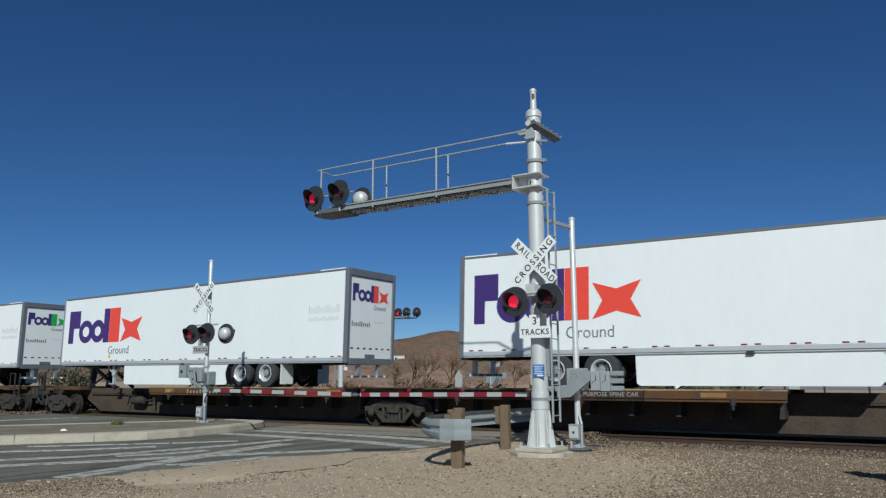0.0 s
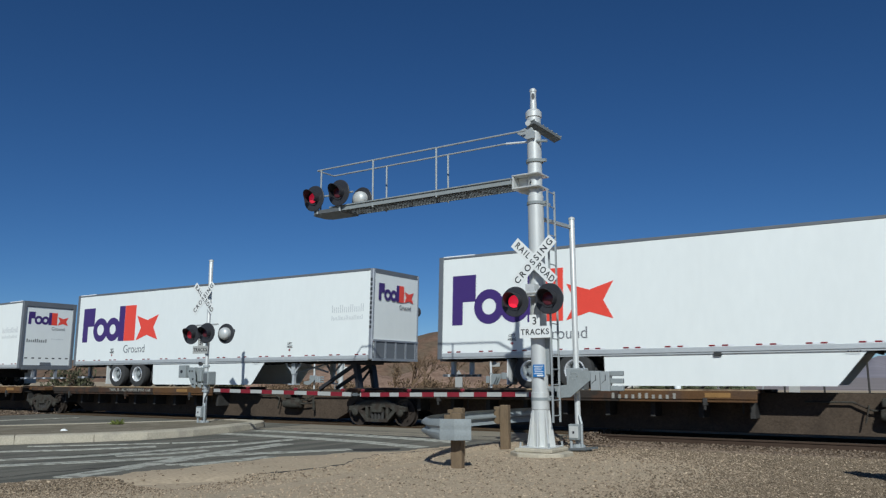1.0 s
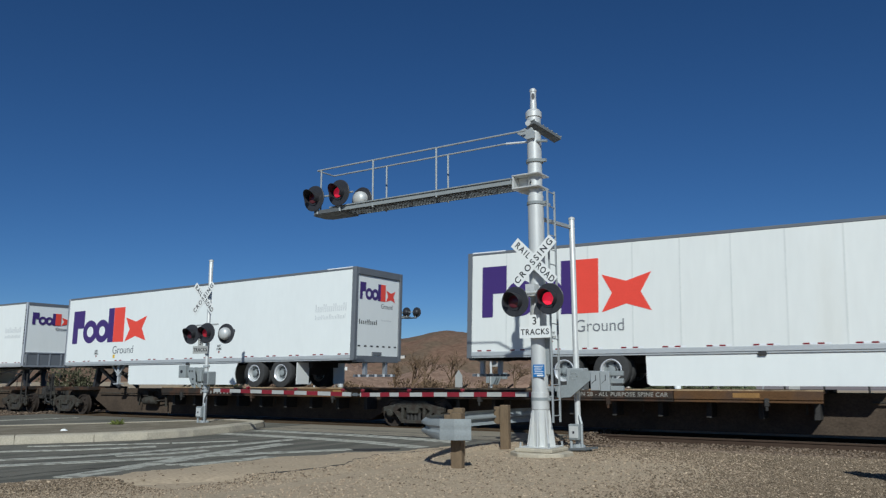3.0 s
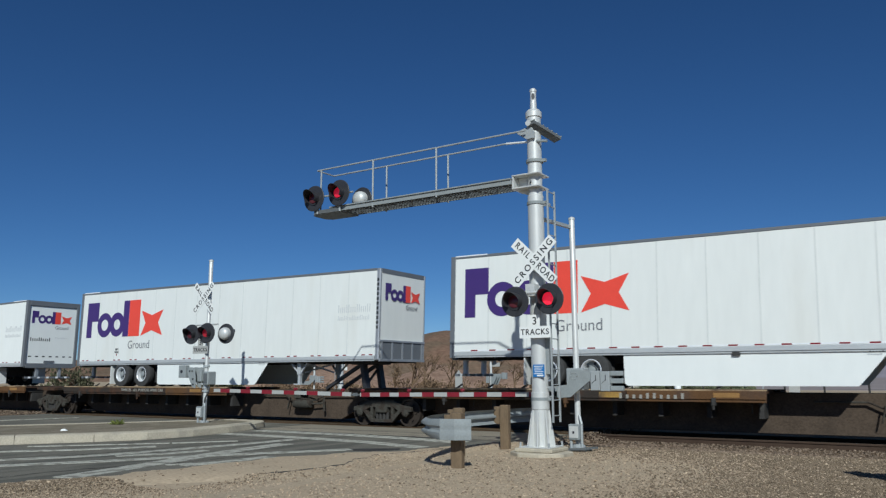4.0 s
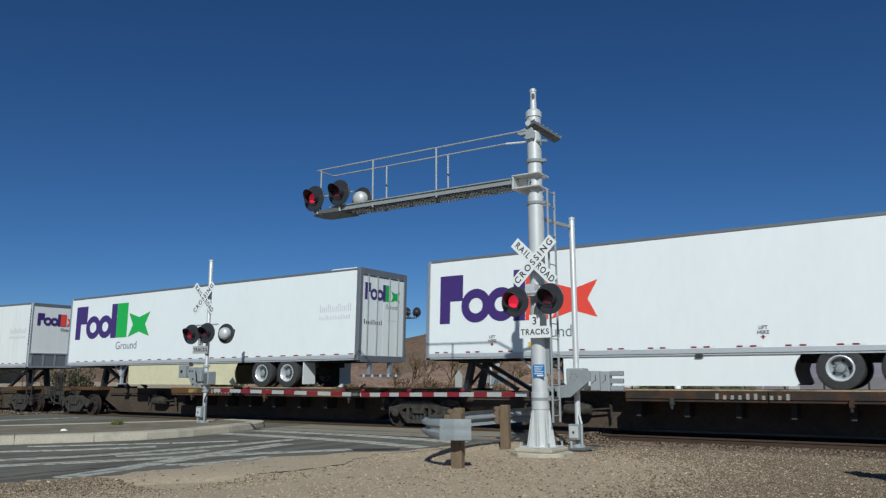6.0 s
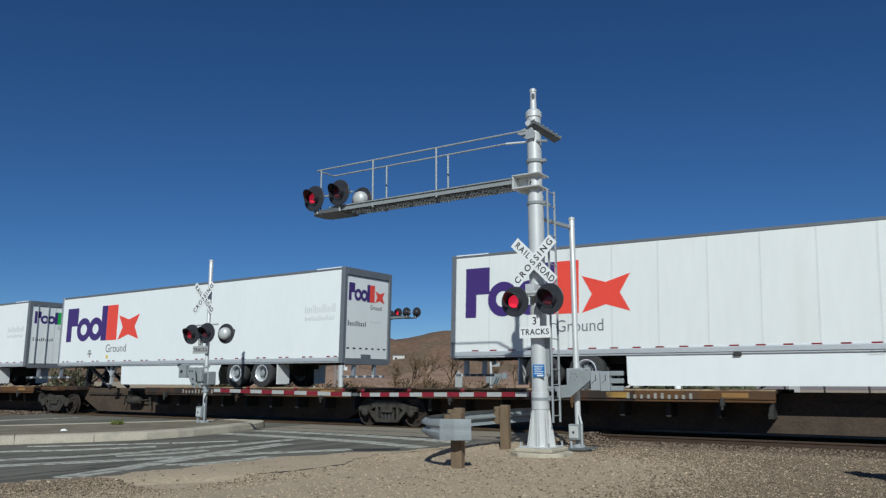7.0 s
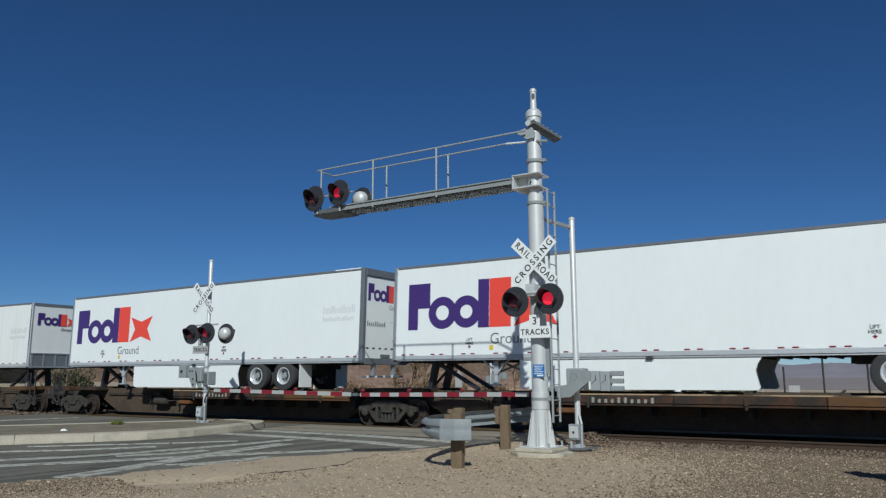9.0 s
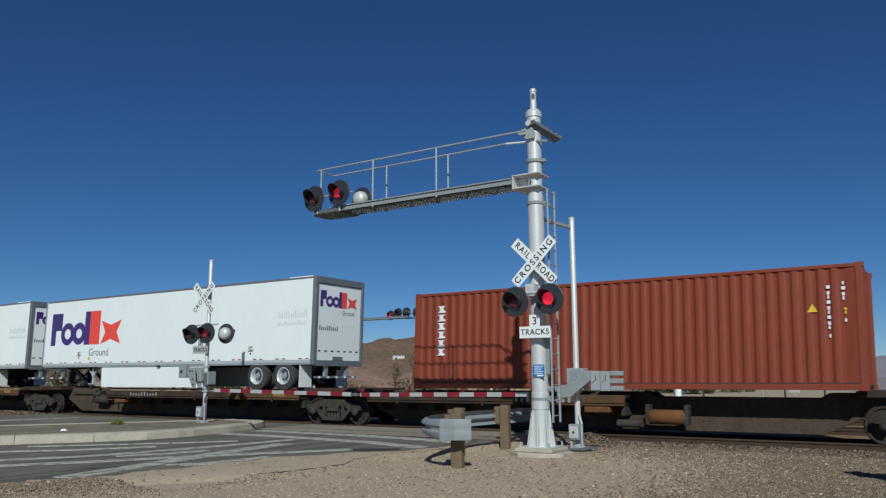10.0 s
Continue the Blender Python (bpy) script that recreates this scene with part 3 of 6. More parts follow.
scatter("gravel_grey", SPILL, "greyer crushed stone along the broken road edge", 6500, 12, -14, -6.5, 5.5, 10.5, 0.006, 0.020, off_road, lambda x, y: max(0.0, 1.0 - (x - right_edge(y)) / 2.4) * min(1.0, max(0.0, (10.5 - y) / 2.5)))
scatter("gravel_dark", SPILL, "brown stones lying thickly on the shoulder", 62000, 13, -4.4, 1.5, 9.5, 15.6, 0.006, 0.023, off_road, lambda x, y: max(0.08, min(1.0, (x + 4.2) / 3.0)))
scatter("ballast_west", BALLAST, "brown crushed rock ballast beside the track", 5000, 5, -48, -33.0, 17.6, 23.0, 0.025, 0.055)

# ---- hills and distance ----
def ridge(name, material, label, distance, az0, az1, height, depth, seed, rough, steps=90):
    """A long hill: a strip of ground along a bearing, raised by a smooth crest and broken by noise."""
    v, f = [], []
    rows = 14
    for i in range(steps + 1):
        a = radians(az0 + (az1 - az0) * i / steps)
        top = height(math.degrees(a))
        for j in range(rows + 1):
            u = j / rows
            d = distance + depth * u
            n1 = noise.fractal((math.degrees(a) * rough + seed, u * 3.0, seed), 1.0, 2.0, 5)
            h = top * math.sin(min(1.0, u * 1.6) * math.pi / 2) * (1 + 0.16 * n1 * u) + 0.12 * top * n1 * math.sin(u * math.pi)
            v.append((math.sin(a) * d, math.cos(a) * d, max(-1.0, h) if j else -1.0))
    w = rows + 1
    f = [(i * w + j, (i + 1) * w + j, (i + 1) * w + j + 1, i * w + j + 1) for i in range(steps) for j in range(rows)]
    solid(name, Geo().add(v, f), material, label, "hill", "structure", smooth=0.7)


def hill_height(a):
    t = 1 / (1 + math.exp(-(a + 41.5) * 0.9)) * 1 / (1 + math.exp((a + 22.7) * 0.75))
    return 25.5 * t * (0.86 + 0.14 * math.exp(-((a + 29.5) / 4.5) ** 2)) + 0.5


ridge("hill", HILL, "bare brown desert hill behind the tracks", 330, -52, -14, hill_height, 160, 3.1, 0.35)
ridge("hill_west", HILL, "bare brown desert hill further along", 420, -70, -36, lambda a: 22 * math.exp(-((a + 41.5) / 2.6) ** 2) + 14 * math.exp(-((a + 55) / 9) ** 2), 160, 7.7, 0.5)
# the far ranges get their haze from the material's pale colour
ridge("mountains", FARHILL, "low mountain range on the horizon, haze put into its colour", 600, -30, 25, lambda a: 30 + 19 * math.exp(-((a + 13.5) / 2.6) ** 2) + 24 / (1 + math.exp(-(a + 3.6) * 0.9)) + 1.5 * math.sin(a * 3), 3000, 1.7, 0.9, steps=160)
ridge("mountains_west", FARHILL, "low mountain range on the horizon, haze put into its colour", 3000, -95, -40, lambda a: 60 + 12 * math.sin(a * 0.4) + 6 * math.sin(a * 1.5 + 1), 900, 5.2, 0.25)


# ---- plants ----
def tree(name, x, y, height, width, seed, label, material, trunk=0.12, leaves=2600, leaf=0.16, low=0.15, bare=False):
    """A tapered trunk, forked limbs and clumps of small leaf faces."""
    r = random.Random(seed)
    root = thing(name, label, "tree" if height > 2 else "bush", pose(x, y, -0.05))
    wood, clumps = Geo(), []

    def grow(p, d, length, rad, level):
        q = p + d * length
        wood.rod(p, q, rad, rad * 0.62, n=6)
        if level >= 2:
            clumps.append(q)
        if level < (4 if bare else 3):
            for _ in range(3 if level else 5):
                e = (d * 0.6 + Vector((r.uniform(-1, 1) * width / height, r.uniform(-1, 1) * width / height, r.uniform(-0.15, 0.9)))).normalized()
                grow(p + d * length * r.uniform(0.55, 1.0), e, length * r.uniform(0.55, 0.85), rad * 0.6, level + 1)

    grow(Vector((0, 0, 0)), Vector((r.uniform(-.1, .1), r.uniform(-.1, .1), 1)).normalized(), height * 0.32, trunk, 0)
    part("trunk", wood, BARK if not bare else DRYLEAF, root)
    if leaves:
        v, f = [], []
        lobes = [(Vector((r.uniform(-0.34, 0.34) * width, r.uniform(-0.34, 0.34) * width, height * r.uniform(low + 0.08, 0.82))), r.uniform(0.13, 0.25) * width) for _ in range(24)]
        for _ in range(leaves):
            c, rad = lobes[r.randrange(len(lobes))]
            d = Vector((r.gauss(0, 1), r.gauss(0, 1), r.gauss(0, 1))).normalized()
            p = c + d * rad * r.uniform(0.55, 1.12)
            if p.z < height * low * 0.5:
                continue
            q = Euler((r.uniform(0, 6.3), r.uniform(0, 6.3), r.uniform(0, 6.3))).to_matrix()
            s = leaf * r.uniform(0.6, 1.4)
            k = len(v)
            v += [tuple(p + q @ Vector(o)) for o in ((-s, 0, 0), (0, -s * 0.45, 0.1 * s), (s, 0, 0), (0, s * 0.45, 0.1 * s))]
            f.append((k, k + 1, k + 2, k + 3))
        me = bpy.data.meshes.new("crown")
        me.from_pydata(v, [], f)
        me.materials.append(material)
        part("crown", me, material, root)
    return root


def bearing(px, d):
    """Place at a bearing (degrees right of the camera's axis) and a distance."""
    a = AZ + radians(px)
    return math.sin(a) * d, math.cos(a) * d


for deg, d, h, w, s, nl in ((14.8, 74, 2.5, 3.0, 11, 2600), (17.9, 72, 4.3, 3.9, 12, 5200), (18.5, 74, 3.6, 2.4, 17, 2400), (16.0, 76, 2.6, 2.2, 13, 1800), (20.2, 80, 2.1, 2.2, 14, 1500), (21.2, 84, 1.8, 1.8, 15, 900)):
    x, y = bearing(deg, d)
    tree("desert_tree", x, y, h, w, s, "green tree beyond the tracks, leaves paled for haze", LEAF, leaves=nl * 4, leaf=0.080, low=0.04)
for deg, d, h, w, s, nl in ((-25.5, 62, 2.6, 3.6, 21, 1600), (-16.0, 60, 2.4, 3.2, 22, 1300), (11.6, 66, 2.4, 2.6, 24, 900)):
    x, y = bearing(deg, d)
    tree("shrub", x, y, h, w, s, "dull green desert shrub beyond the tracks", SCRUB, leaves=nl, leaf=0.13, low=0.05)
for deg, d, h, w, s in ((-1.2, 62, 5.6, 4.8, 31), (-2.3, 63, 4.2, 4.0, 34), (0.7, 64, 4.6, 3.6, 32), (-3.6, 70, 3.6, 3.4, 33), (3.4, 66, 4.8, 4.2, 35), (5.2, 67, 4.4, 3.8, 36)):
    x, y = bearing(deg, d)
    tree("bare_tree", x, y, h, w, s, "leafless brown desert tree beyond the tracks", DRYLEAF, leaves=0, bare=True, trunk=0.09)
ridge("bank", ROCK, "low rocky brown bank beyond the tracks", 78, -50, -17, lambda a: (2.3 + 0.7 * math.sin(a * 0.9)) / (1 + math.exp((a + 21.5) * 1.6)), 26, 9.4, 1.6, steps=220)
for i in range(40):
    rr = random.Random(100 + i)
    x, y = bearing(rr.uniform(-13, 11), rr.uniform(58, 77))
    tree("dry_bush", x, y, rr.uniform(0.7, 1.6), rr.uniform(1.2, 2.4), 200 + i, "dry brown desert brush", DRYLEAF, leaves=260, leaf=0.12, low=0.0, trunk=0.04)


# base colour paled towards the mountains' to imitate haze over the flat
solid("desert_flat", Geo().slab([(-60, 92), (600, 92), (1500, 2600), (-900, 2600)], -0.5, 0.02), PLAIN, "flat mauve-brown desert stretching to the mountains, paled for haze")

# small things on the median
r = random.Random(61)
v, f = [], []
for i in range(90):
    a, lean, h = r.uniform(0, 6.28), r.uniform(0.05, 0.42), r.uniform(0.06, 0.19)
    bx, by = r.uniform(-0.12, 0.12), r.uniform(-0.08, 0.08)
    k = len(v)
    w = 0.010
    v += [(bx - w * math.sin(a), by + w * math.cos(a), 0), (bx + w * math.sin(a), by - w * math.cos(a), 0), (bx + lean * 0.5 * h * math.cos(a) * 2, by + lean * h * math.sin(a), h * 0.6), (bx + lean * math.cos(a) * 0.5, by + lean * math.sin(a) * 0.5, h)]
    f += [(k, k + 1, k + 2), (k, k + 2, k + 3)]
me = bpy.data.meshes.new("weed")
me.from_pydata(v, [], f)
me.materials.append(WEED)
tagged(new("weed", me), "small yellow-green weed growing on the median", "weed").matrix_basis = pose(-20.33, 14.06, 0.17)
g = Geo().add([(-0.16, -0.05, 0.0), (0.15, -0.07, 0.0), (0.17, 0.06, 0.01), (-0.14, 0.07, 0.0), (-0.11, -0.02, 0.07), (0.06, -0.03, 0.10), (0.10, 0.03, 0.05), (-0.10, 0.04, 0.06)],
              [(0, 3, 2, 1), (4, 5, 6, 7), (0, 1, 5, 4), (1, 2, 6, 5), (2, 3, 7, 6), (3, 0, 4, 7)])
tagged(new("litter", g.mesh("litter", SIGNW)), "crumpled white paper litter lying on the median kerb", "litter").matrix_basis = pose(-18.95, 11.6, 0.198, 0, 0, 30) @ Matrix.Scale(0.55, 4)


# ---- crossing signals ----
def disc_geo(r, y0, y1, n=28):
    return Geo().lathe([(r * 0.97, y0), (r, y0 + 0.006), (r, y1 - 0.006), (r * 0.97, y1)], n)


LENSES = []      # (object, which lamp of the flashing pair, x, y, z)


def flasher(parent, x, y, z, which, away=False, r=0.305, lit=None, turn=0):
    """Round black backplate, hooded red lens and a silver can behind it. Faces -Y, or +Y when away."""
    plate = part("lamp_backplate", disc_geo(r, -0.012, 0.012), BLACK, parent, at=pose(x, y, z, 0, 0, turn + (180 if away else 0)), smooth=0.5)
    can = Geo().lathe([(0.19, 0.012), (0.19, 0.09), (0.165, 0.16), (0.10, 0.20), (0.03, 0.215)], 22)
    part("lamp_housing", can, SILVER if away else BLACK, plate, "silver lamp can" if away else "", smooth=0.9)
    g = Geo()
    n, R, L = 22, 0.172, 0.30
    v = []
    for i in range(n + 1):
        a = radians(-38) + radians(256) * i / n
        reach = L * (0.55 + 0.45 * max(0.0, math.sin(a)))
        for rr, yy in ((R, 0.0), (R, -reach), (R - 0.006, -reach), (R - 0.006, 0.0)):
            v.append((rr * math.cos(a), yy - 0.012, rr * math.sin(a)))
    f = [(4 * i + k, 4 * i + (k + 1) % 4, 4 * i + 4 + (k + 1) % 4, 4 * i + 4 + k) for i in range(n) for k in range(4)]
    f += [(0, 1, 2, 3), (4 * n + 3, 4 * n + 2, 4 * n + 1, 4 * n)]
    g.add(v, f)
    part("hood", g, BLACK, plate, smooth=0.6)
    rim = Geo().lathe([(0.172, -0.03), (0.172, -0.01), (0.128, -0.01), (0.128, -0.03)], 22)
    part("lens_ring", rim, BLACK, plate)
    lens = Geo().lathe([(0.001, -0.028), (0.07, -0.024), (0.125, -0.006), (0.125, 0.006), (0.07, 0.024), (0.001, 0.028)], 22)
    me = lens.mesh("lens", [lit or LENS_ON, LENS_OFF], smooth=0.6)
    for p in me.polygons:
        p.material_index = 0 if p.center.y < 0 else 1
    ob = part("lens", me, LENS_ON, plate, "round red signal lens", at=pose(0, -0.045, 0))
    LENSES.append((ob, which))
    return plate


def crossbuck(parent, x, y, z, size=1.22):
    """Two white blades with black lettering, crossed square."""
    w = 0.228
    for words, ang, off in (("RAILROAD", -45, 0.0), ("CROSSING", 45, -0.012)):
        m = pose(x, y + off, z) @ Matrix.Rotation(radians(-ang), 4, "Y")
        b = part("crossbuck_blade", Geo().box(-size / 2, size / 2, -0.005, 0.0, -w / 2, w / 2), SIGNW, parent, "white crossing blade with black capital letters", at=m)
        if words == "RAILROAD":
            lettering("word", "RAIL", 0.18, INK, b, Matrix.Translation((-0.345, -0.007, 0)) @ FACE, squeeze=0.92, spacing=1.3)
            lettering("word", "ROAD", 0.185, INK, b, Matrix.Translation((0.345, -0.007, 0)) @ FACE, squeeze=0.84, spacing=1.2)
        else:
            lettering("word", words, 0.185, INK, b, Matrix.Translation((0.0, -0.007, 0)) @ FACE, squeeze=0.98, spacing=1.42)


def tracks_sign(parent, x, y, z, sheet=None):
    """The sign that gives the number of tracks: a small plate above a wide one."""
    s = part("track_count_sign", Geo().prism([(-0.34, -0.115), (0.34, -0.115), (0.34, 0.115), (0.115, 0.115), (0.115, 0.345), (-0.115, 0.345), (-0.115, 0.115), (-0.34, 0.115)], -0.005, 0.0),
             sheet or SIGNW, parent, "white sign giving the number of tracks", at=pose(x, y, z))
    lettering("word", "TRACKS", 0.16, INK, s, Matrix.Translation((0, -0.007, 0.0)) @ FACE, squeeze=0.95, spacing=1.15)
    lettering("word", "3", 0.21, INK, s, Matrix.Translation((0, -0.007, 0.215)) @ FACE)


def cantilever(m, label, far=False):
    """Flashing-light cantilever: mast on a finned base, walkway arm towards -X with handrails. Origin at the foot of the mast."""
    c = thing("signal_cantilever", label, "signal", m)
    part("foundation", Geo().slab([(0.62 * math.cos(radians(22.5 + 45 * k)), 0.62 * math.sin(radians(22.5 + 45 * k))) for k in range(8)], -0.3, 0.06), CONCRETE, c, "octagonal concrete footing", bevel=0.02)
    part("grout_pad", Geo().box(-0.40, 0.40, -0.40, 0.40, 0.06, 0.135), CONCRETE, c, "square concrete pad", bevel=0.015)
    part("base_plate", Geo().box(-0.33, 0.33, -0.33, 0.33, 0.135, 0.16), SILVER, c, bevel=0.006)
    part("mast", Geo().lathe([(0.165, 0.16), (0.165, 5.2), (0.150, 5.22), (0.150, 6.92)], 28, "z"), SILVER, c, "silver-painted tubular mast", smooth=0.6)
    part("mast_collar", Geo().lathe([(0.15, 0.86), (0.178, 0.87), (0.178, 1.20), (0.15, 1.21)], 28, "z"), SILVER, c, smooth=0.6)
    for k in range(8):
        a = radians(45 * k + 10)
        g = Geo().add([(0.16, -0.012, 0.16), (0.29, -0.012, 0.16), (0.185, -0.012, 0.86), (0.16, -0.012, 0.86), (0.16, 0.012, 0.16), (0.29, 0.012, 0.16), (0.185, 0.012, 0.86), (0.16, 0.012, 0.86)],
                      [(0, 1, 2, 3), (7, 6, 5, 4), (0, 4, 5, 1), (1, 5, 6, 2), (2, 6, 7, 3), (3, 7, 4, 0)])
        part("base_fin", g, SILVER, c, at=pose(0, 0, 0, 0, 0, math.degrees(a)))
    for k in range(4):
        a = radians(45 + 90 * k)
        part("anchor_bolt", Geo().rod((0.43 * math.cos(a), 0.43 * math.sin(a), 0.1), (0.43 * math.cos(a), 0.43 * math.sin(a), 0.24), 0.022, n=8), GALV, c)
    for z in (1.07, 5.05, 5.95):
        part("clamp_band", Geo().lathe([(0.15, z - 0.03), (0.182, z - 0.03), (0.182, z + 0.03), (0.15, z + 0.03)], 24, "z").box(0.16, 0.26, -0.04, 0.04, z - 0.03, z + 0.03), DULLGALV, c, smooth=0.5)
    part("mast_cap", Geo().lathe([(0.15, 6.90), (0.172, 6.91), (0.172, 7.02), (0.12, 7.08), (0.07, 7.09), (0.07, 7.2)], 24, "z"), SILVER, c, smooth=0.5)
    fin = Geo().lathe([(0.070, 7.2), (0.070, 7.24), (0.064, 7.26), (0.064, 7.47), (0.074, 7.48), (0.074, 7.53), (0.04, 7.56)], 20, "z")
    part("finial_opening", Geo().prism([(0.034 * math.cos(radians(30 * k)), 7.365 + 0.075 * math.sin(radians(30 * k))) for k in range(12)], -0.067, -0.050), INK, c, "dark oval opening", at=pose(0, 0, 0, 0, 0, 24))
    part("finial", fin, SILVER, c, smooth=0.6)
    # walkway arm
    z0, z1, y0, y1 = 5.44, 5.58, -0.30, 0.30
    part("arm_bracket", Geo().box(-0.38, 0.14, -0.02, 0.0, 5.39, 5.63).box(-0.42, 0.20, -0.26, 0.26, 5.36, 5.39).box(-0.42, 0.20, -0.26, 0.26, 5.63, 5.66).box(-0.42, -0.38, -0.25, 0.25, 5.39, 5.63), SILVER, c, "silver bracket of two plates round the mast", bevel=0.006)
    part("bracket_gusset", Geo().prism([(-0.38, 5.36), (0.16, 5.36), (0.13, 5.26), (-0.15, 5.24)], -0.02, 0.02), SILVER, c)
    for y in (y0, y1):
        g = Geo()
        g.box(-5.35, -0.40, y - 0.02, y + 0.02, z0 + 0.02, z1)
        g.box(-5.35, -0.40, y - 0.05, y + 0.05, z1 - 0.02, z1 + 0.005)
        part("arm_channel", g, DULLGALV, c)
    g = Geo()
    for k in range(64):
        g.box(-5.30 + 0.076 * k, -5.285 + 0.076 * k, y0, y1, z0 + 0.02, z0 + 0.05)
    for k in range(7):
        yy = y0 + (y1 - y0) * k / 6
        g.box(-5.35, -0.42, yy - 0.008, yy + 0.008, z0 + 0.02, z0 + 0.06)
    part("walkway_grating", g, GRATE, c, "galvanised steel grating")
    g = Geo()
    for k in range(7):
        x = -5.2 + 0.75 * k
        g.bar((x, y0, z0 + 0.03), (x + 0.38, y1, z0 + 0.03), 0.03, 0.03).bar((x + 0.38, y1, z0 + 0.03), (x + 0.75, y0, z0 + 0.03), 0.03, 0.03)
    part("arm_bracing", g, GRATE, c)
    part("tip_platform", Geo().slab([(-5.95, -0.22), (-5.8, -0.36), (-5.0, -0.36), (-5.0, 0.36), (-5.8, 0.36), (-5.95, 0.22)], z0, z0 + 0.03).box(-5.8, -5.0, -0.38, -0.36, z0, z0 + 0.09), GRATE, c)
    rails = z1 + 0.98
    for y, x0, x1, posts in ((y0, -5.78, -0.05, (-5.66, -4.05, -2.27)), (y1, -5.78, -0.80, (-4.10, -2.34))):
        for xp in posts:
            if far:
                continue
            part("handrail_post", Geo().rod((xp, y, z1 - 0.15), (xp, y, rails), 0.022, n=8), GALV, c)
        if not far:
            part("handrail", Geo().pipe([(x0, y, rails), (x1, y, rails)], 0.020), GALV, c)
            if y > 0:
                part("handrail_sleeve", Geo().rod((x1 - 0.02, y, rails), (-0.10, y * 0.30, rails - 0.13), 0.024, n=8), SIGNW, c, "bright white rail sleeve")
    if not far:
        part("handrail_end", Geo().rod((-5.78, y0, rails), (-5.78, y1, rails), 0.020, n=8), GALV, c)
    part("handrail_bracket", Geo().prism([(-0.30, 6.56), (-0.08, 6.40), (0.10, 6.40), (0.12, 6.52), (0.02, 6.68), (-0.30, 6.60)], -0.21, -0.17), GALV, c, "galvanised handrail gusset plate", bevel=0.006)
    g = Geo().add([(-0.02, -0.26, 6.66), (0.14, -0.26, 6.70), (0.50, 0.26, 6.42), (0.34, 0.26, 6.37), (-0.02, -0.26, 6.72), (0.14, -0.26, 6.76), (0.50, 0.26, 6.48), (0.34, 0.26, 6.43)],
                  [(0, 3, 2, 1), (4, 5, 6, 7), (0, 1, 5, 4), (1, 2, 6, 5), (2, 3, 7, 6), (3, 0, 4, 7)])
    part("top_step", g, GRATE, c, "galvanised grating step behind the mast top")
    for k in range(7):
        u = k / 6
        part("step_slat", Geo().bar((-0.02 + 0.36 * u, -0.26 + 0.52 * u, 6.735 - 0.29 * u), (0.15 + 0.36 * u, -0.26 + 0.52 * u, 6.775 - 0.29 * u), 0.022, 0.022), DULLGALV, c)
    part("step_bolt", Geo().rod((0.10, -0.10, 6.36), (0.34, -0.10, 6.32), 0.03, n=8), DULLGALV, c)
    part("mast_side_bolt", Geo().rod((0.0, -0.17, 6.72), (0.0, -0.28, 6.72), 0.06, n=14), SILVER, c)
    # ladder
    part("ladder_rail", Geo().box(0.31, 0.345, -0.14, -0.11, 0.62, 5.30), GALV, c)
    part("ladder_rail", Geo().box(0.31, 0.345, 0.19, 0.22, 0.62, 5.30), GALV, c)
    for k in range(16):
        part("ladder_rung", Geo().rod((0.328, -0.12, 0.75 + 0.3 * k), (0.328, 0.21, 0.75 + 0.3 * k), 0.011, n=6), GALV, c)
    for z in (1.3, 3.3, 5.0):
        part("ladder_bracket", Geo().box(0.13, 0.32, -0.02, 0.04, z - 0.02, z + 0.02), GALV, c)
    # lamps on the arm's tip
    part("lamp_crossarm", Geo().rod((-5.9, -0.36, z0 + 0.42), (-4.6, -0.36, z0 + 0.42), 0.024, n=8).rod((-5.7, -0.36, z0), (-5.7, -0.36, z0 + 0.44), 0.03, n=8).rod((-5.0, -0.36, z0), (-5.0, -0.36, z0 + 0.44), 0.03, n=8), GALV, c)
    flasher(c, -5.77, -0.42, z0 + 0.39, 0, r=0.32, lit=LENS_SIDE)
    flasher(c, -4.98, -0.42, z0 + 0.43, 1, r=0.32, lit=LENS_SIDE)
    flasher(c, -4.78, 0.20, z0 + 0.36, 0, away=True)
    if far:
        flasher(c, -4.2, 0.2, z0 + 0.24, 1, away=True)
    # crossbuck, lamps and plates on the mast
    crossbuck(c, 0.09, -0.33, 3.79)
    part("crossbuck_bracket", Geo().box(-0.05, 0.05, -0.33, -0.15, 3.78, 3.88), GALV, c)
    part("lamp_arm", Geo().rod((-0.31, -0.36, 3.16), (0.46, -0.36, 3.16), 0.028, n=8).box(-0.10, 0.10, -0.36, -0.15, 3.10, 3.34), SILVER, c)
    flasher(c, -0.29, -0.45, 2.99, 0)
    flasher(c, 0.46, -0.45, 3.01, 1)
    tracks_sign(c, 0.06, -0.30, 2.38)
    part("sign_bracket", Geo().box(-0.03, 0.03, -0.295, -0.15, 2.4, 2.5), GALV, c)
    p = part("notice_plate", Geo().box(-0.055, 0.195, -0.190, -0.183, 1.50, 1.745), BLUE, c, "small blue emergency notice with white print", bevel=0.002)
    for k in range(5):
        part("print_line", Geo().box(-0.030 + 0.012 * (k % 2), 0.170 - 0.02 * (k % 3), -0.1915, -0.190, 1.705 - 0.036 * k, 1.717 - 0.036 * k), SIGNW, p)
    part("print_line", Geo().box(0.03, 0.17, -0.1915, -0.190, 1.515, 1.545), SIGNW, p)
    part("relay_box", Geo().box(0.10, 0.24, -0.05, 0.12, 1.55, 2.36), DULLGALV, c, "narrow grey box on the side of the mast", bevel=0.008)
    return c


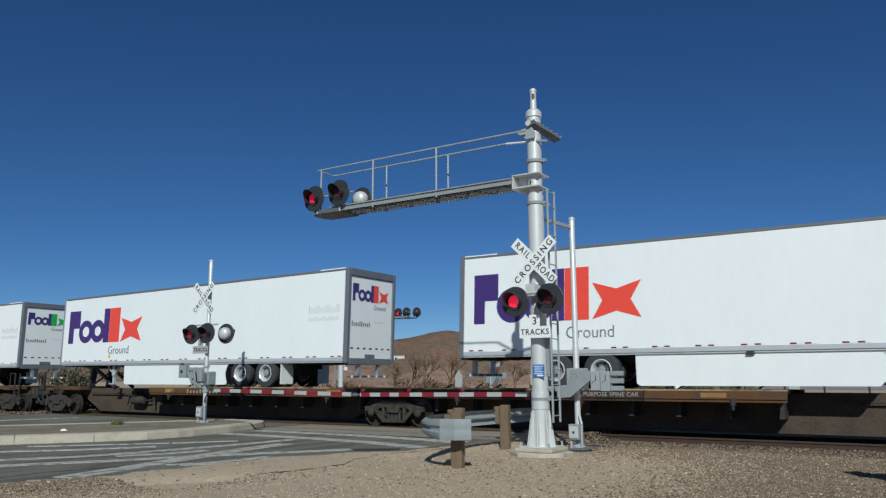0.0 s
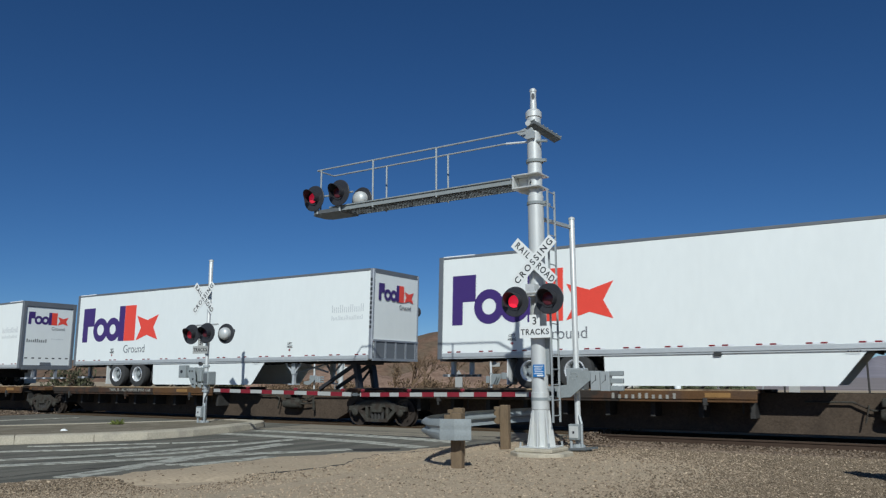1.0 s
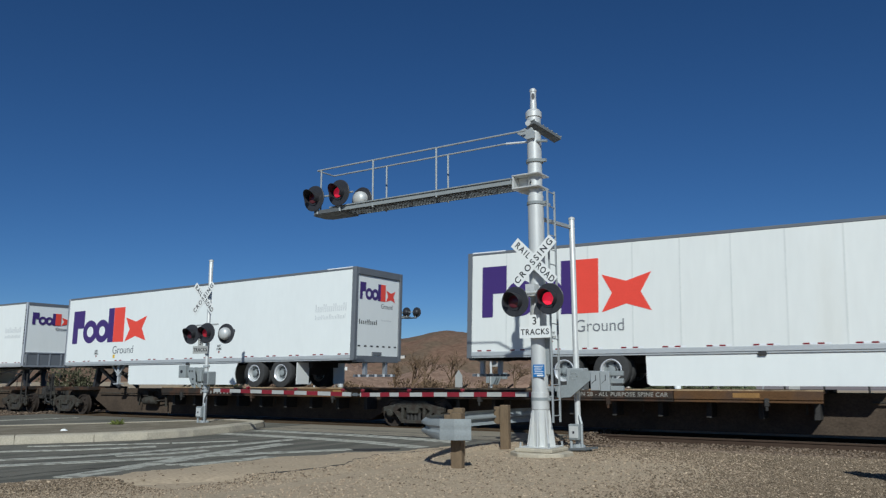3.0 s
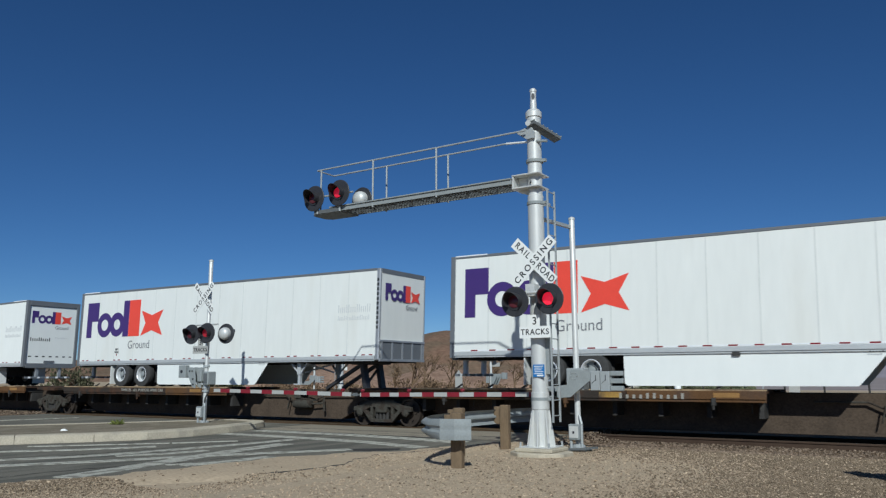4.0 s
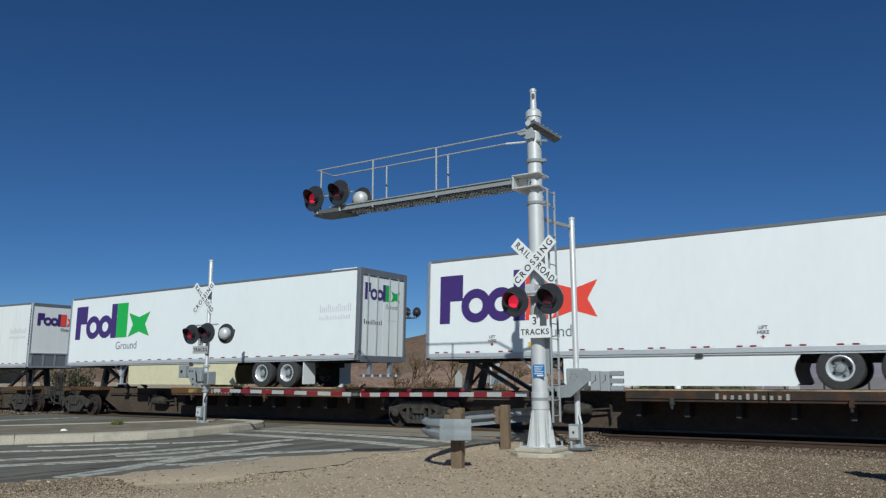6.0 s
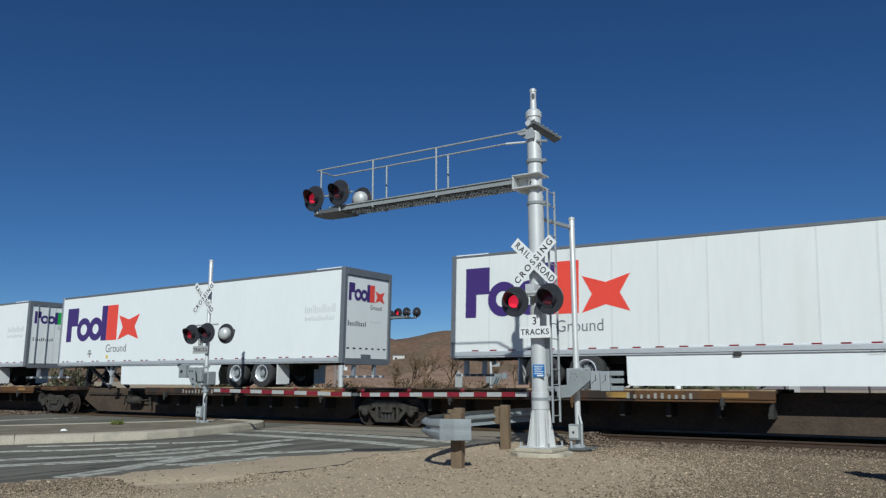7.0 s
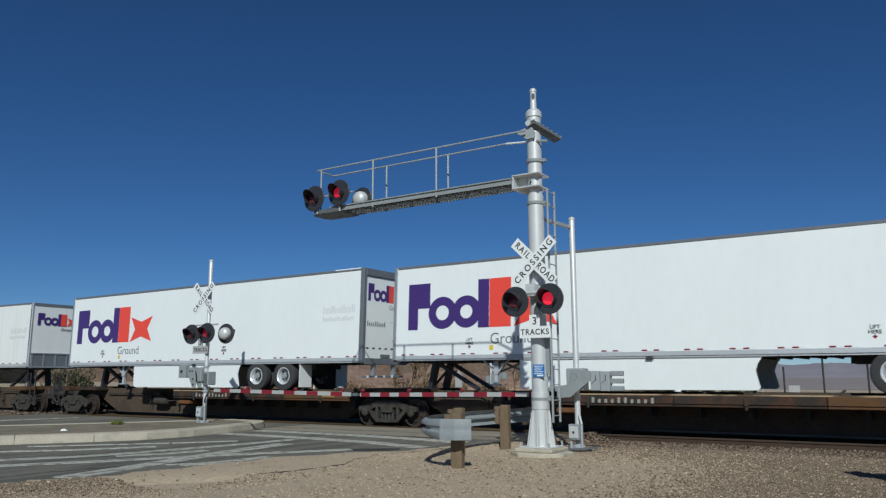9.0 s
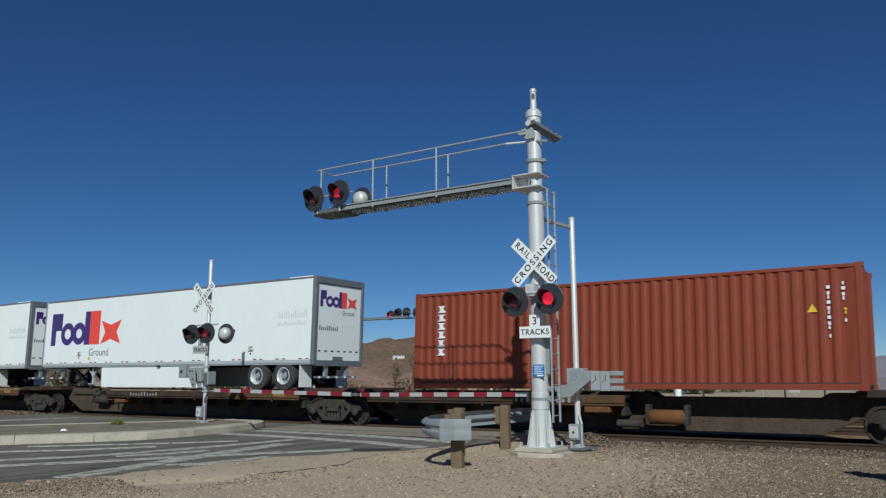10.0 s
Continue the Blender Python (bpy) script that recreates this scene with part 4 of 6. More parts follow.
MAST = (-6.82, 14.15)
cantilever(pose(MAST[0], MAST[1], 0.0), "silver railroad signal cantilever with flashing red lamps and crossbuck")
cantilever(pose(-33.4, 39.4, -0.28, 0, 0, 180), "far silver railroad signal cantilever over the opposite lanes", far=True)


def gate_machine(parent, x, y, z):
    """Gate mechanism on its mast: case, pivot plates, counterweights. s = -1 turns it round."""
    part("gate_case", Geo().box(x - 0.16, x + 0.22, y - 0.30, y + 0.02, z - 0.20, z + 0.26), GALV, parent, "grey gate mechanism case", bevel=0.02)
    a = part("pivot_plate", Geo().prism([(x - 0.62, z - 0.14), (x - 0.58, z - 0.30), (x - 0.30, z - 0.36), (x - 0.05, z - 0.34), (x + 0.42, z + 0.02), (x + 0.42, z + 0.20), (x - 0.02, z + 0.24), (x - 0.10, z - 0.08)], y - 0.36, y - 0.33), DULLGALV, parent, bevel=0.006)
    for k in range(6):
        ang = radians(60 * k)
        part("bolt", Geo().rod((x + 0.05 + 0.07 * math.cos(ang), y - 0.38, z + 0.10 + 0.07 * math.sin(ang)), (x + 0.05 + 0.07 * math.cos(ang), y - 0.36, z + 0.10 + 0.07 * math.sin(ang)), 0.012, n=6), GALV, a)
    for k, (x0, x1, dz) in enumerate(((0.42, 0.62, 0.0), (0.63, 0.83, -0.01))):
        w = part("counterweight", Geo().box(x + x0, x + x1, y - 0.40, y - 0.22, z - 0.20 + dz, z + 0.20 + dz), GALV, parent, "grey counterweight block", bevel=0.012)
        part("casting_mark", Geo().bar((x + x0 + 0.03, y - 0.403, z - 0.06), (x + x0 + 0.13, y - 0.403, z + 0.03), 0.018, 0.006).bar((x + x0 + 0.12, y - 0.403, z), (x + x0 + 0.12, y - 0.403, z + 0.12), 0.012, 0.006), BLACK, w)
    for dz in (-0.15, 0.0, 0.15):
        part("counterweight_arm", Geo().box(x + 0.83, x + 1.10, y - 0.36, y - 0.26, z + dz - 0.055, z + dz + 0.045), DULLGALV, parent, bevel=0.012)


def gate_mast(m, label, top):
    g = thing("crossing_gate", label, "gate", m)
    part("footing", Geo().box(-0.20, 0.20, -0.20, 0.20, -0.25, 0.0), CONCRETE, g, bevel=0.015)
    part("junction_box", Geo().box(-0.13, 0.11, -0.22, -0.07, 0.20, 0.52), DULLGALV, g, "grey junction box at the foot", bevel=0.012)
    part("junction_lid", Geo().box(-0.11, 0.09, -0.235, -0.22, 0.24, 0.48), SILVER, g, bevel=0.006)
    part("junction_latch", Geo().box(-0.03, 0.01, -0.242, -0.235, 0.33, 0.38), BLACK, g)
    part("conduit", Geo().pipe([(0.12, -0.10, -0.05), (0.12, -0.10, 0.52), (0.06, -0.06, 0.70)], 0.03, 8).pipe([(-0.10, -0.15, -0.05), (-0.10, -0.15, 0.22)], 0.035, 8), GALV, g)
    part("mast_flange", Geo().lathe([(0.06, 0.02), (0.15, 0.02), (0.15, 0.06), (0.08, 0.12)], 16, "z"), GALV, g)
    for k in range(5):
        part("mounting_foot", Geo().bar((-0.24 + 0.03 * k, -0.28 + 0.11 * k, 0.0), (0.28 + 0.02 * k, -0.24 + 0.10 * k, 0.03), 0.05, 0.04), GRATE, g)
    part("mast", Geo().lathe([(0.062, 0.0), (0.062, top), (0.052, top + 0.02)], 18, "z"), SILVER, g, "slim silver mast", smooth=0.6)
    part("cap", Geo().lathe([(0.062, top), (0.072, top + 0.005), (0.072, top + 0.05), (0.03, top + 0.07)], 18, "z"), SILVER, g, smooth=0.6)
    return g


GATE = (-6.63, 15.55)
gate = gate_mast(pose(GATE[0], GATE[1], 0.0), "lowered red-and-white crossing gate on a silver mast", 4.92)
gate_machine(gate, 0.05, 0.0, 1.42)
part("tie_bracket", Geo().bar((-0.02, 0.05, 4.76), (-0.17, -1.25, 4.76), 0.07, 0.07), GALV, gate)
def arm_piece(x0, z0, x1, z1, reds):
    """One tapering length of the arm between two mid heights, with its red bands."""
    def mid(x):
        return z0 + (z1 - z0) * (x - x0) / (x1 - x0)
    arm = part("gate_arm", Geo().prism([(x0, z0 - 0.050), (x0, z0 + 0.050), (x1, z1 + 0.046), (x1, z1 - 0.046)], -0.345, -0.315), ARMW, gate, "white gate arm with red reflective bands")
    for c, wide in reds:
        a, b = c - wide / 2, min(c + wide / 2, x0)
        part("red_band", Geo().prism([(b, mid(b) - 0.051), (b, mid(b) + 0.051), (a, mid(a) + 0.051), (a, mid(a) - 0.051)], -0.349, -0.311), RED, arm)


arm_piece(-0.45, 1.135, -5.63, 1.085, [(-0.80, 0.34), (-1.47, 0.34), (-2.18, 0.34), (-2.90, 0.33), (-3.60, 0.33), (-4.28, 0.32), (-4.86, 0.28), (-5.46, 0.27)])
arm_piece(-5.93, 1.090, -10.97, 1.160, [(-6.40 - 0.82 * k, 0.38) for k in range(6)])
part("arm_joint", Geo().box(-6.02, -5.54, -0.335, -0.320, 1.06, 1.10).box(-5.86, -5.72, -0.36, -0.31, 1.045, 1.125), GRATE, gate, "dark bolted arm joint", bevel=0.006)
for x, z in ((-9.6, 1.19), (-7.82, 1.165), (-6.2, 1.15), (-5.56, 1.14), (-4.15, 1.15), (-2.66, 1.165)):
    part("arm_lamp", Geo().lathe([(0.02, -0.05), (0.036, -0.042), (0.036, 0.042), (0.02, 0.05)], 12, at=(x, -0.33, z + 0.045)).rod((x, -0.33, z - 0.03), (x + 0.02, -0.33, z + 0.04), 0.014, n=6), RED, gate, "small red arm lamp", smooth=0.6)
part("arm_adapter", Geo().box(-0.62, -0.30, -0.36, -0.30, 1.08, 1.20), GALV, gate)


def median_signal(m, label):
    """Slim signal on the median: crossbuck, two flashers forward, one back, and a gate mechanism."""
    g = gate_mast(m, label, 4.95)
    crossbuck(g, -0.10, -0.14, 3.80)
    part("lamp_arm", Geo().rod((-0.62, -0.10, 2.98), (0.55, -0.10, 2.98), 0.026, n=8), SILVER, g)
    flasher(g, -0.52, -0.20, 2.70, 0, lit=LENS_DIM, turn=9)
    flasher(g, 0.20, -0.22, 2.72, 1, lit=LENS_DIM, turn=9)
    flasher(g, 0.62, 0.16, 2.70, 0, away=True, turn=9)
    flasher(g, -0.30, 0.16, 2.74, 1, away=True, turn=9)
    tracks_sign(g, -0.18, -0.12, 2.22, ARMW)
    # gate mechanism round the pole, counterweights on one side of it
    part("gate_case", Geo().box(0.05, 0.27, -0.16, 0.16, 1.16, 1.56), DULLGALV, g, "grey gate mechanism case", bevel=0.02)
    part("case_lid", Geo().box(0.08, 0.24, -0.175, -0.16, 1.21, 1.51), GRATE, g, bevel=0.006)
    part("case_side", Geo().box(-0.24, -0.07, -0.14, 0.14, 1.25, 1.62), DULLGALV, g, "grey drive housing", bevel=0.02)
    for dx, y in ((0.0, -0.24), (0.07, -0.08), (0.12, 0.10)):
        part("support_plate", Geo().prism([(-0.60 + dx, 1.58), (-0.52 + dx, 1.70), (-0.28 + dx, 1.68), (-0.20 + dx, 1.36), (-0.20 + dx, 1.06), (-0.34 + dx, 1.10), (-0.46 + dx, 1.30)], y, y + 0.035), DULLGALV, g, bevel=0.006)
    for x, z in ((-0.46, 1.58), (-0.34, 1.58), (-0.30, 1.34), (-0.28, 1.18)):
        part("plate_bolt", Geo().rod((x, -0.265, z), (x, -0.24, z), 0.024, n=8), BLACK, g)
    part("counterweight", Geo().box(-0.92, -0.60, -0.30, -0.14, 1.38, 1.76), DULLGALV, g, "grey counterweight block", bevel=0.015)
    part("counterweight_bolt", Geo().rod((-0.76, -0.33, 1.57), (-0.76, -0.30, 1.57), 0.04, n=10), BLACK, g)
    for z in (0.98, 1.08, 1.72):
        part("clamp_band", Geo().lathe([(0.06, z - 0.03), (0.10, z - 0.03), (0.10, z + 0.03), (0.06, z + 0.03)], 16, "z"), GALV, g)
    part("cable_hose", Geo().pipe([(0.22, -0.05, 1.12), (0.24, -0.08, 0.95), (0.12, -0.10, 0.78), (0.06, -0.08, 0.5)], 0.022, 6), BLACK, g)
    return g


median_signal(pose(-18.95, 16.05, 0.14), "slim silver crossing signal with crossbuck on the median")
median_signal(pose(-22.1, 39.4, 0.0, 0, 0, 180), "far crossing signal with crossbuck beyond the tracks")
far_gate = gate_mast(pose(-35.0, 38.6, 0.0), "far silver gate mast beside the signal cantilever", 5.5)
gate_machine(far_gate, 0.0, 0.0, 1.4)


# ---- guardrail beside the road ----
def guardrail():
    gr = thing("guardrail", "short galvanised guardrail with curved end on wooden posts", "guardrail")
    path = [(-6.72, 11.28), (-6.95, 11.12), (-7.22, 11.10), (-7.55, 11.30), (-7.95, 11.75), (-8.25, 12.4), (-8.42, 13.2), (-8.48, 14.1), (-8.42, 15.0), (-8.30, 15.9), (-8.16, 16.6)]
    prof = [(0.0, 0.155), (-0.03, 0.13), (-0.075, 0.09), (-0.075, 0.05), (0.0, 0.015), (0.0, -0.015), (-0.075, -0.05), (-0.075, -0.09), (-0.03, -0.13), (0.0, -0.155)]
    v, f = [], []
    n = len(prof)
    for i, (x, y) in enumerate(path):
        a, b = path[max(0, i - 1)], path[min(len(path) - 1, i + 1)]
        d = Vector((b[0] - a[0], b[1] - a[1])).normalized()
        o = Vector((-d.y, d.x))
        k = 1.0 if i > 3 else (0.5 if i == 3 else 0.12)
        for off, h in prof:
            for t in (0.0, 0.006):
                v.append((x - o.x * (off * k - t), y - o.y * (off * k - t), 0.64 + h * (1.0 if i > 2 else 1.12)))
    w = 2 * n
    for i in range(len(path) - 1):
        for j in range(n - 1):
            for t in (0, 1):
                q = (i * w + 2 * j + t, (i + 1) * w + 2 * j + t, (i + 1) * w + 2 * j + 2 + t, i * w + 2 * j + 2 + t)
                f.append(q if t else q[::-1])
    part("rail_beam", Geo().add(v, f), DULLGALV, gr, "corrugated galvanised beam", smooth=0.5)
    for x, y, turn in ((-7.10, 11.46, 8), (-8.16, 15.15, 5), (-8.20, 13.3, 4)):
        part("post", Geo().box(-0.10, 0.10, -0.075, 0.075, -0.3, 0.90), WOOD, gr, "weathered wooden post", bevel=0.012, at=pose(x, y, 0, 0, 0, turn))
        part("block", Geo().box(-0.10, 0.10, -0.07, 0.07, 0.48, 0.86), WOOD, gr, "wooden offset block", bevel=0.01, at=pose(x - 0.20, y + 0.10, 0, 0, 0, turn))


guardrail()

# ---- far side furniture ----
def sign_post(name, x, y, top, label):
    s = thing(name, label, "sign", pose(x, y, -0.05))
    part("post", Geo().box(-0.03, 0.03, -0.03, 0.03, 0, top), GALV, s)
    return s


x, y = bearing(22.25, 54)
ps = sign_post("crossing_sign", x, y, 2.5, "fluorescent yellow-green diamond warning sign on a post")
turn = math.degrees(-AZ) - 22
plate = part("sign_plate", Geo().prism([(0, -0.56), (0.56, 0), (0, 0.56), (-0.56, 0)], -0.01, 0.0), LIME, ps, "yellow-green diamond plate", at=pose(0, -0.04, 1.95, 0, 0, 20))
part("symbol", Geo().prism([(-0.07, -0.26), (0.07, -0.26), (0.11, 0.0), (0.05, 0.26), (-0.05, 0.26), (-0.11, 0.0)], -0.016, -0.01), INK, plate, "plain dark symbol")
for deg, d, h in ((13.6, 46, 2.2), (18.4, 46, 2.3), (23.6, 46, 2.0), (26.0, 46, 2.4), (28.6, 46, 2.2)):
    x, y = bearing(deg, d)
    tagged(new("fence_post", Geo().rod((0, 0, -0.2), (0, 0, h), 0.05, n=8).mesh("fence_post", DARK)), "dark steel fence post beyond the tracks", "post", "fence posts beyond the tracks").matrix_basis = pose(x, y, 0)
x, y = bearing(20.6, 120)
up = thing("utility_pole", "wooden utility pole with one crossarm", "pole", pose(x, y, 0))
part("pole", Geo().rod((0, 0, -0.3), (0, 0, 4.7), 0.14, 0.1, n=10), BARK, up)
part("crossarm", Geo().box(-1.3, 1.3, -0.06, 0.06, 4.25, 4.4), BARK, up)
for x in (-1.2, -0.5, 0.5, 1.2):
    part("insulator", Geo().rod((x, 0, 4.4), (x, 0, 4.6), 0.05, n=8), GREYINK, up)
x, y = bearing(16.7, 50)
tank = thing("gas_cylinder", "white upright gas cylinder with a collar", "cylinder", pose(x, y, -0.05))
part("body", Geo().lathe([(0.15, 0), (0.2, 0.04), (0.2, 1.0), (0.14, 1.12), (0.05, 1.16)], 18, "z"), SIGNW, tank, smooth=0.6)
part("collar", Geo().lathe([(0.10, 1.12), (0.10, 1.3), (0.08, 1.3), (0.08, 1.12)], 14, "z"), SIGNW, tank, smooth=0.6)
x, y = bearing(1.15, 48)
ws = sign_post("notice_sign", x, y, 1.5, "white five-sided sign plate on a short post")
part("sign_plate", Geo().prism([(-0.26, 0.95), (0.26, 0.95), (0.26, 1.65), (0, 2.0), (-0.26, 1.65)], -0.05, -0.035), ARMW, ws)


x, y = bearing(24.2, 60)
wp = sign_post("white_sign", x, y, 0.8, "small white rectangular sign plate on a post")
part("sign_plate", Geo().box(-0.36, 0.36, -0.05, -0.035, 0.40, 0.90), ARMW, wp)


def low_building(x, y, w, d, h, label, turn=0):
    b = thing("low_building", label, "building", pose(x, y, -0.1, 0, 0, turn))
    part("wall", Geo().box(-w / 2, w / 2, 0, d, 0, h), HOUSE, b)
    part("roof", Geo().box(-w / 2 - 0.2, w / 2 + 0.2, -0.2, d + 0.2, h, h + 0.16), GREYRAIL, b)
    for k in range(int(w // 3)):
        wx = -w / 2 + 1.5 + 3 * k
        win = part("window", Geo().box(wx - 0.5, wx + 0.5, -0.03, 0.05, h * 0.35, h * 0.75), BLACK, b)
        part("frame", Geo().box(wx - 0.58, wx + 0.58, -0.02, 0.03, h * 0.30, h * 0.35), SIGNW, win)
    return b


for deg, d, w, h, base in ((14.6, 110, 9, 1.0, -0.1), (-3.3, 361, 5.5, 4.0, 7.6)):
    x, y = bearing(deg, d)
    low_building(x, y, w, 6, h, "small pale building in the distance", 30).location.z = base


# unseen board on posts, added out of view to cast the shadow on the gravel
nb = thing("low_barrier_board", "unseen wooden board on two short posts, added to cast a shadow", "barrier", pose(0.75, 11.9, 0))
part("board", Geo().box(-0.9, 0.9, -0.02, 0.02, 1.42, 1.88), WOOD, nb)
for x in (-0.7, 0.7):
    part("post", Geo().box(x - 0.05, x + 0.05, 0.02, 0.12, -0.2, 1.9), WOOD, nb)


# ---- the train ----
MOVERS = []      # (thing, x at the clip's start, y, z)
SPINNERS = []    # (wheelset, x in its car, z)
LENGTH, WIDTH = 16.15, 2.59


def ring(cx, cz, r0, r1, n=26, squash=1.0):
    """A flat ring in the x-z plane as quads."""
    v, f = [], []
    for i in range(n):
        a = 2 * math.pi * i / n
        for r in (r0, r1):
            v.append((cx + r * squash * math.cos(a), cz + r * math.sin(a)))
    return v, [(2 * i, 2 * i + 1, (2 * i + 3) % (2 * n), (2 * i + 2) % (2 * n)) for i in range(n)]


def flat(g, v2, faces, y, thick=0.004):
    """Thin decal: a flat figure with its own thickness."""
    k = len(v2)
    g.add([(x, y, z) for x, z in v2] + [(x, y - thick, z) for x, z in v2], [tuple(k + i for i in q) for q in faces] + [q[::-1] for q in faces])
    return g


def panel(g, x0, x1, z0, z1, y, slant=0.0):
    return g.prism([(x0, z0), (x1, z0), (x1 + slant, z1), (x0 + slant, z1)], y - 0.004, y)


def brand_mark(parent, x, z, w, second, y, m=None):
    """The carrier's mark as plain blocks, rings and a star in its two colours. x, z: lower left; w: width."""
    h = w * 0.29
    shapes = [(Geo().prism([(x, z), (x + 0.072 * w, z), (x + 0.072 * w, z + 0.46 * h), (x + 0.160 * w, z + 0.46 * h), (x + 0.160 * w, z + h), (x, z + h)], y - 0.004, y), PURPLE)]
    for cx, r0, r1 in ((0.250, 0.046, 0.100), (0.418, 0.042, 0.098)):
        v, f = ring(x + cx * w, z + 0.345 * h, r0 * w, r1 * w)
        shapes.append((flat(Geo(), v, f, y - (0.001 if cx > 0.4 else 0.0)), PURPLE))
    shapes.append((panel(Geo(), x + 0.498 * w, x + 0.572 * w, z, z + h, y - 0.002), PURPLE))
    shapes.append((panel(Geo(), x + 0.574 * w, x + 0.715 * w, z, z + h, y), second))
    cx, cz = x + 0.868 * w, z + 0.345 * h
    star = []
    for k, (px, pz) in enumerate(((0.135, 0.345), (0.0, 0.205), (-0.135, 0.345), (-0.078, 0.0), (-0.135, -0.345), (0.0, -0.205), (0.135, -0.345), (0.078, 0.0))):
        star.append((cx + px * w, cz + pz * h))
    v = [(cx, cz)] + star
    shapes.append((flat(Geo(), v, [(0, 1 + k, 1 + (k + 1) % 8) for k in range(8)], y), second))
    for g, mt in shapes:
        part("brand_block", g, mt, parent, at=m)


def word_bars(parent, x, z, w, h, count, y, material, name="print_bar", m=None, thick=0.42):
    """A line of unreadable or withheld writing as plain upright bars."""
    g = Geo()
    pitch = w / count
    for k in range(count):
        hh = h if k % 5 in (0, 4) else h * 0.70
        panel(g, x + pitch * (k + 0.30), x + pitch * (k + 0.30 + thick), z, z + hh, y)
        if name == "brand_block":
            part(name, g, material, parent, at=m)
            g = Geo()
    if name != "brand_block":
        part(name, g, material, parent, at=m)["kind"] = "stuff"


def tyre_mesh():
    return Geo().lathe([(0.29, -0.13), (0.44, -0.135), (0.485, -0.115), (0.50, -0.08), (0.50, 0.08), (0.485, 0.115), (0.44, 0.135), (0.29, 0.13), (0.29, -0.13)], 30, caps=False).mesh("tyre", RUBBER, smooth=0.6)


def rim_mesh():
    g = Geo().lathe([(0.288, -0.120), (0.294, -0.138), (0.276, -0.144), (0.258, -0.128), (0.246, -0.085), (0.236, -0.010), (0.215, 0.018), (0.150, 0.022), (0.118, 0.0), (0.108, -0.070), (0.088, -0.098), (0.03, -0.106)], 28, caps=False)
    for k in range(5):
        a = 2 * math.pi * k / 5
        g.rod((0.186 * math.cos(a), 0.024, 0.186 * math.sin(a)), (0.186 * math.cos(a), 0.013, 0.186 * math.sin(a)), 0.040, n=10)
    for k in range(10):
        a = 2 * math.pi * (k + 0.5) / 10
        g.rod((0.142 * math.cos(a), 0.03, 0.142 * math.sin(a)), (0.142 * math.cos(a), -0.012, 0.142 * math.sin(a)), 0.016, n=6)
    g.rod((0, -0.100, 0), (0, -0.112, 0), 0.052, n=14)
    me = g.mesh("rim", [RIM, BLACK, DULLGALV], smooth=0.5)
    for p in me.polygons:
        d = math.hypot(p.center.x, p.center.z)
        if (abs(d - 0.186) < 0.012 and 0.0125 < p.center.y < 0.0135) or (0.108 < d < 0.125 and p.center.y > -0.06):
            p.material_index = 1
        elif (d < 0.232 and p.center.y > -0.04) or d < 0.10:
            p.material_index = 2
    return me


TYRE, RIMM = tyre_mesh(), rim_mesh()


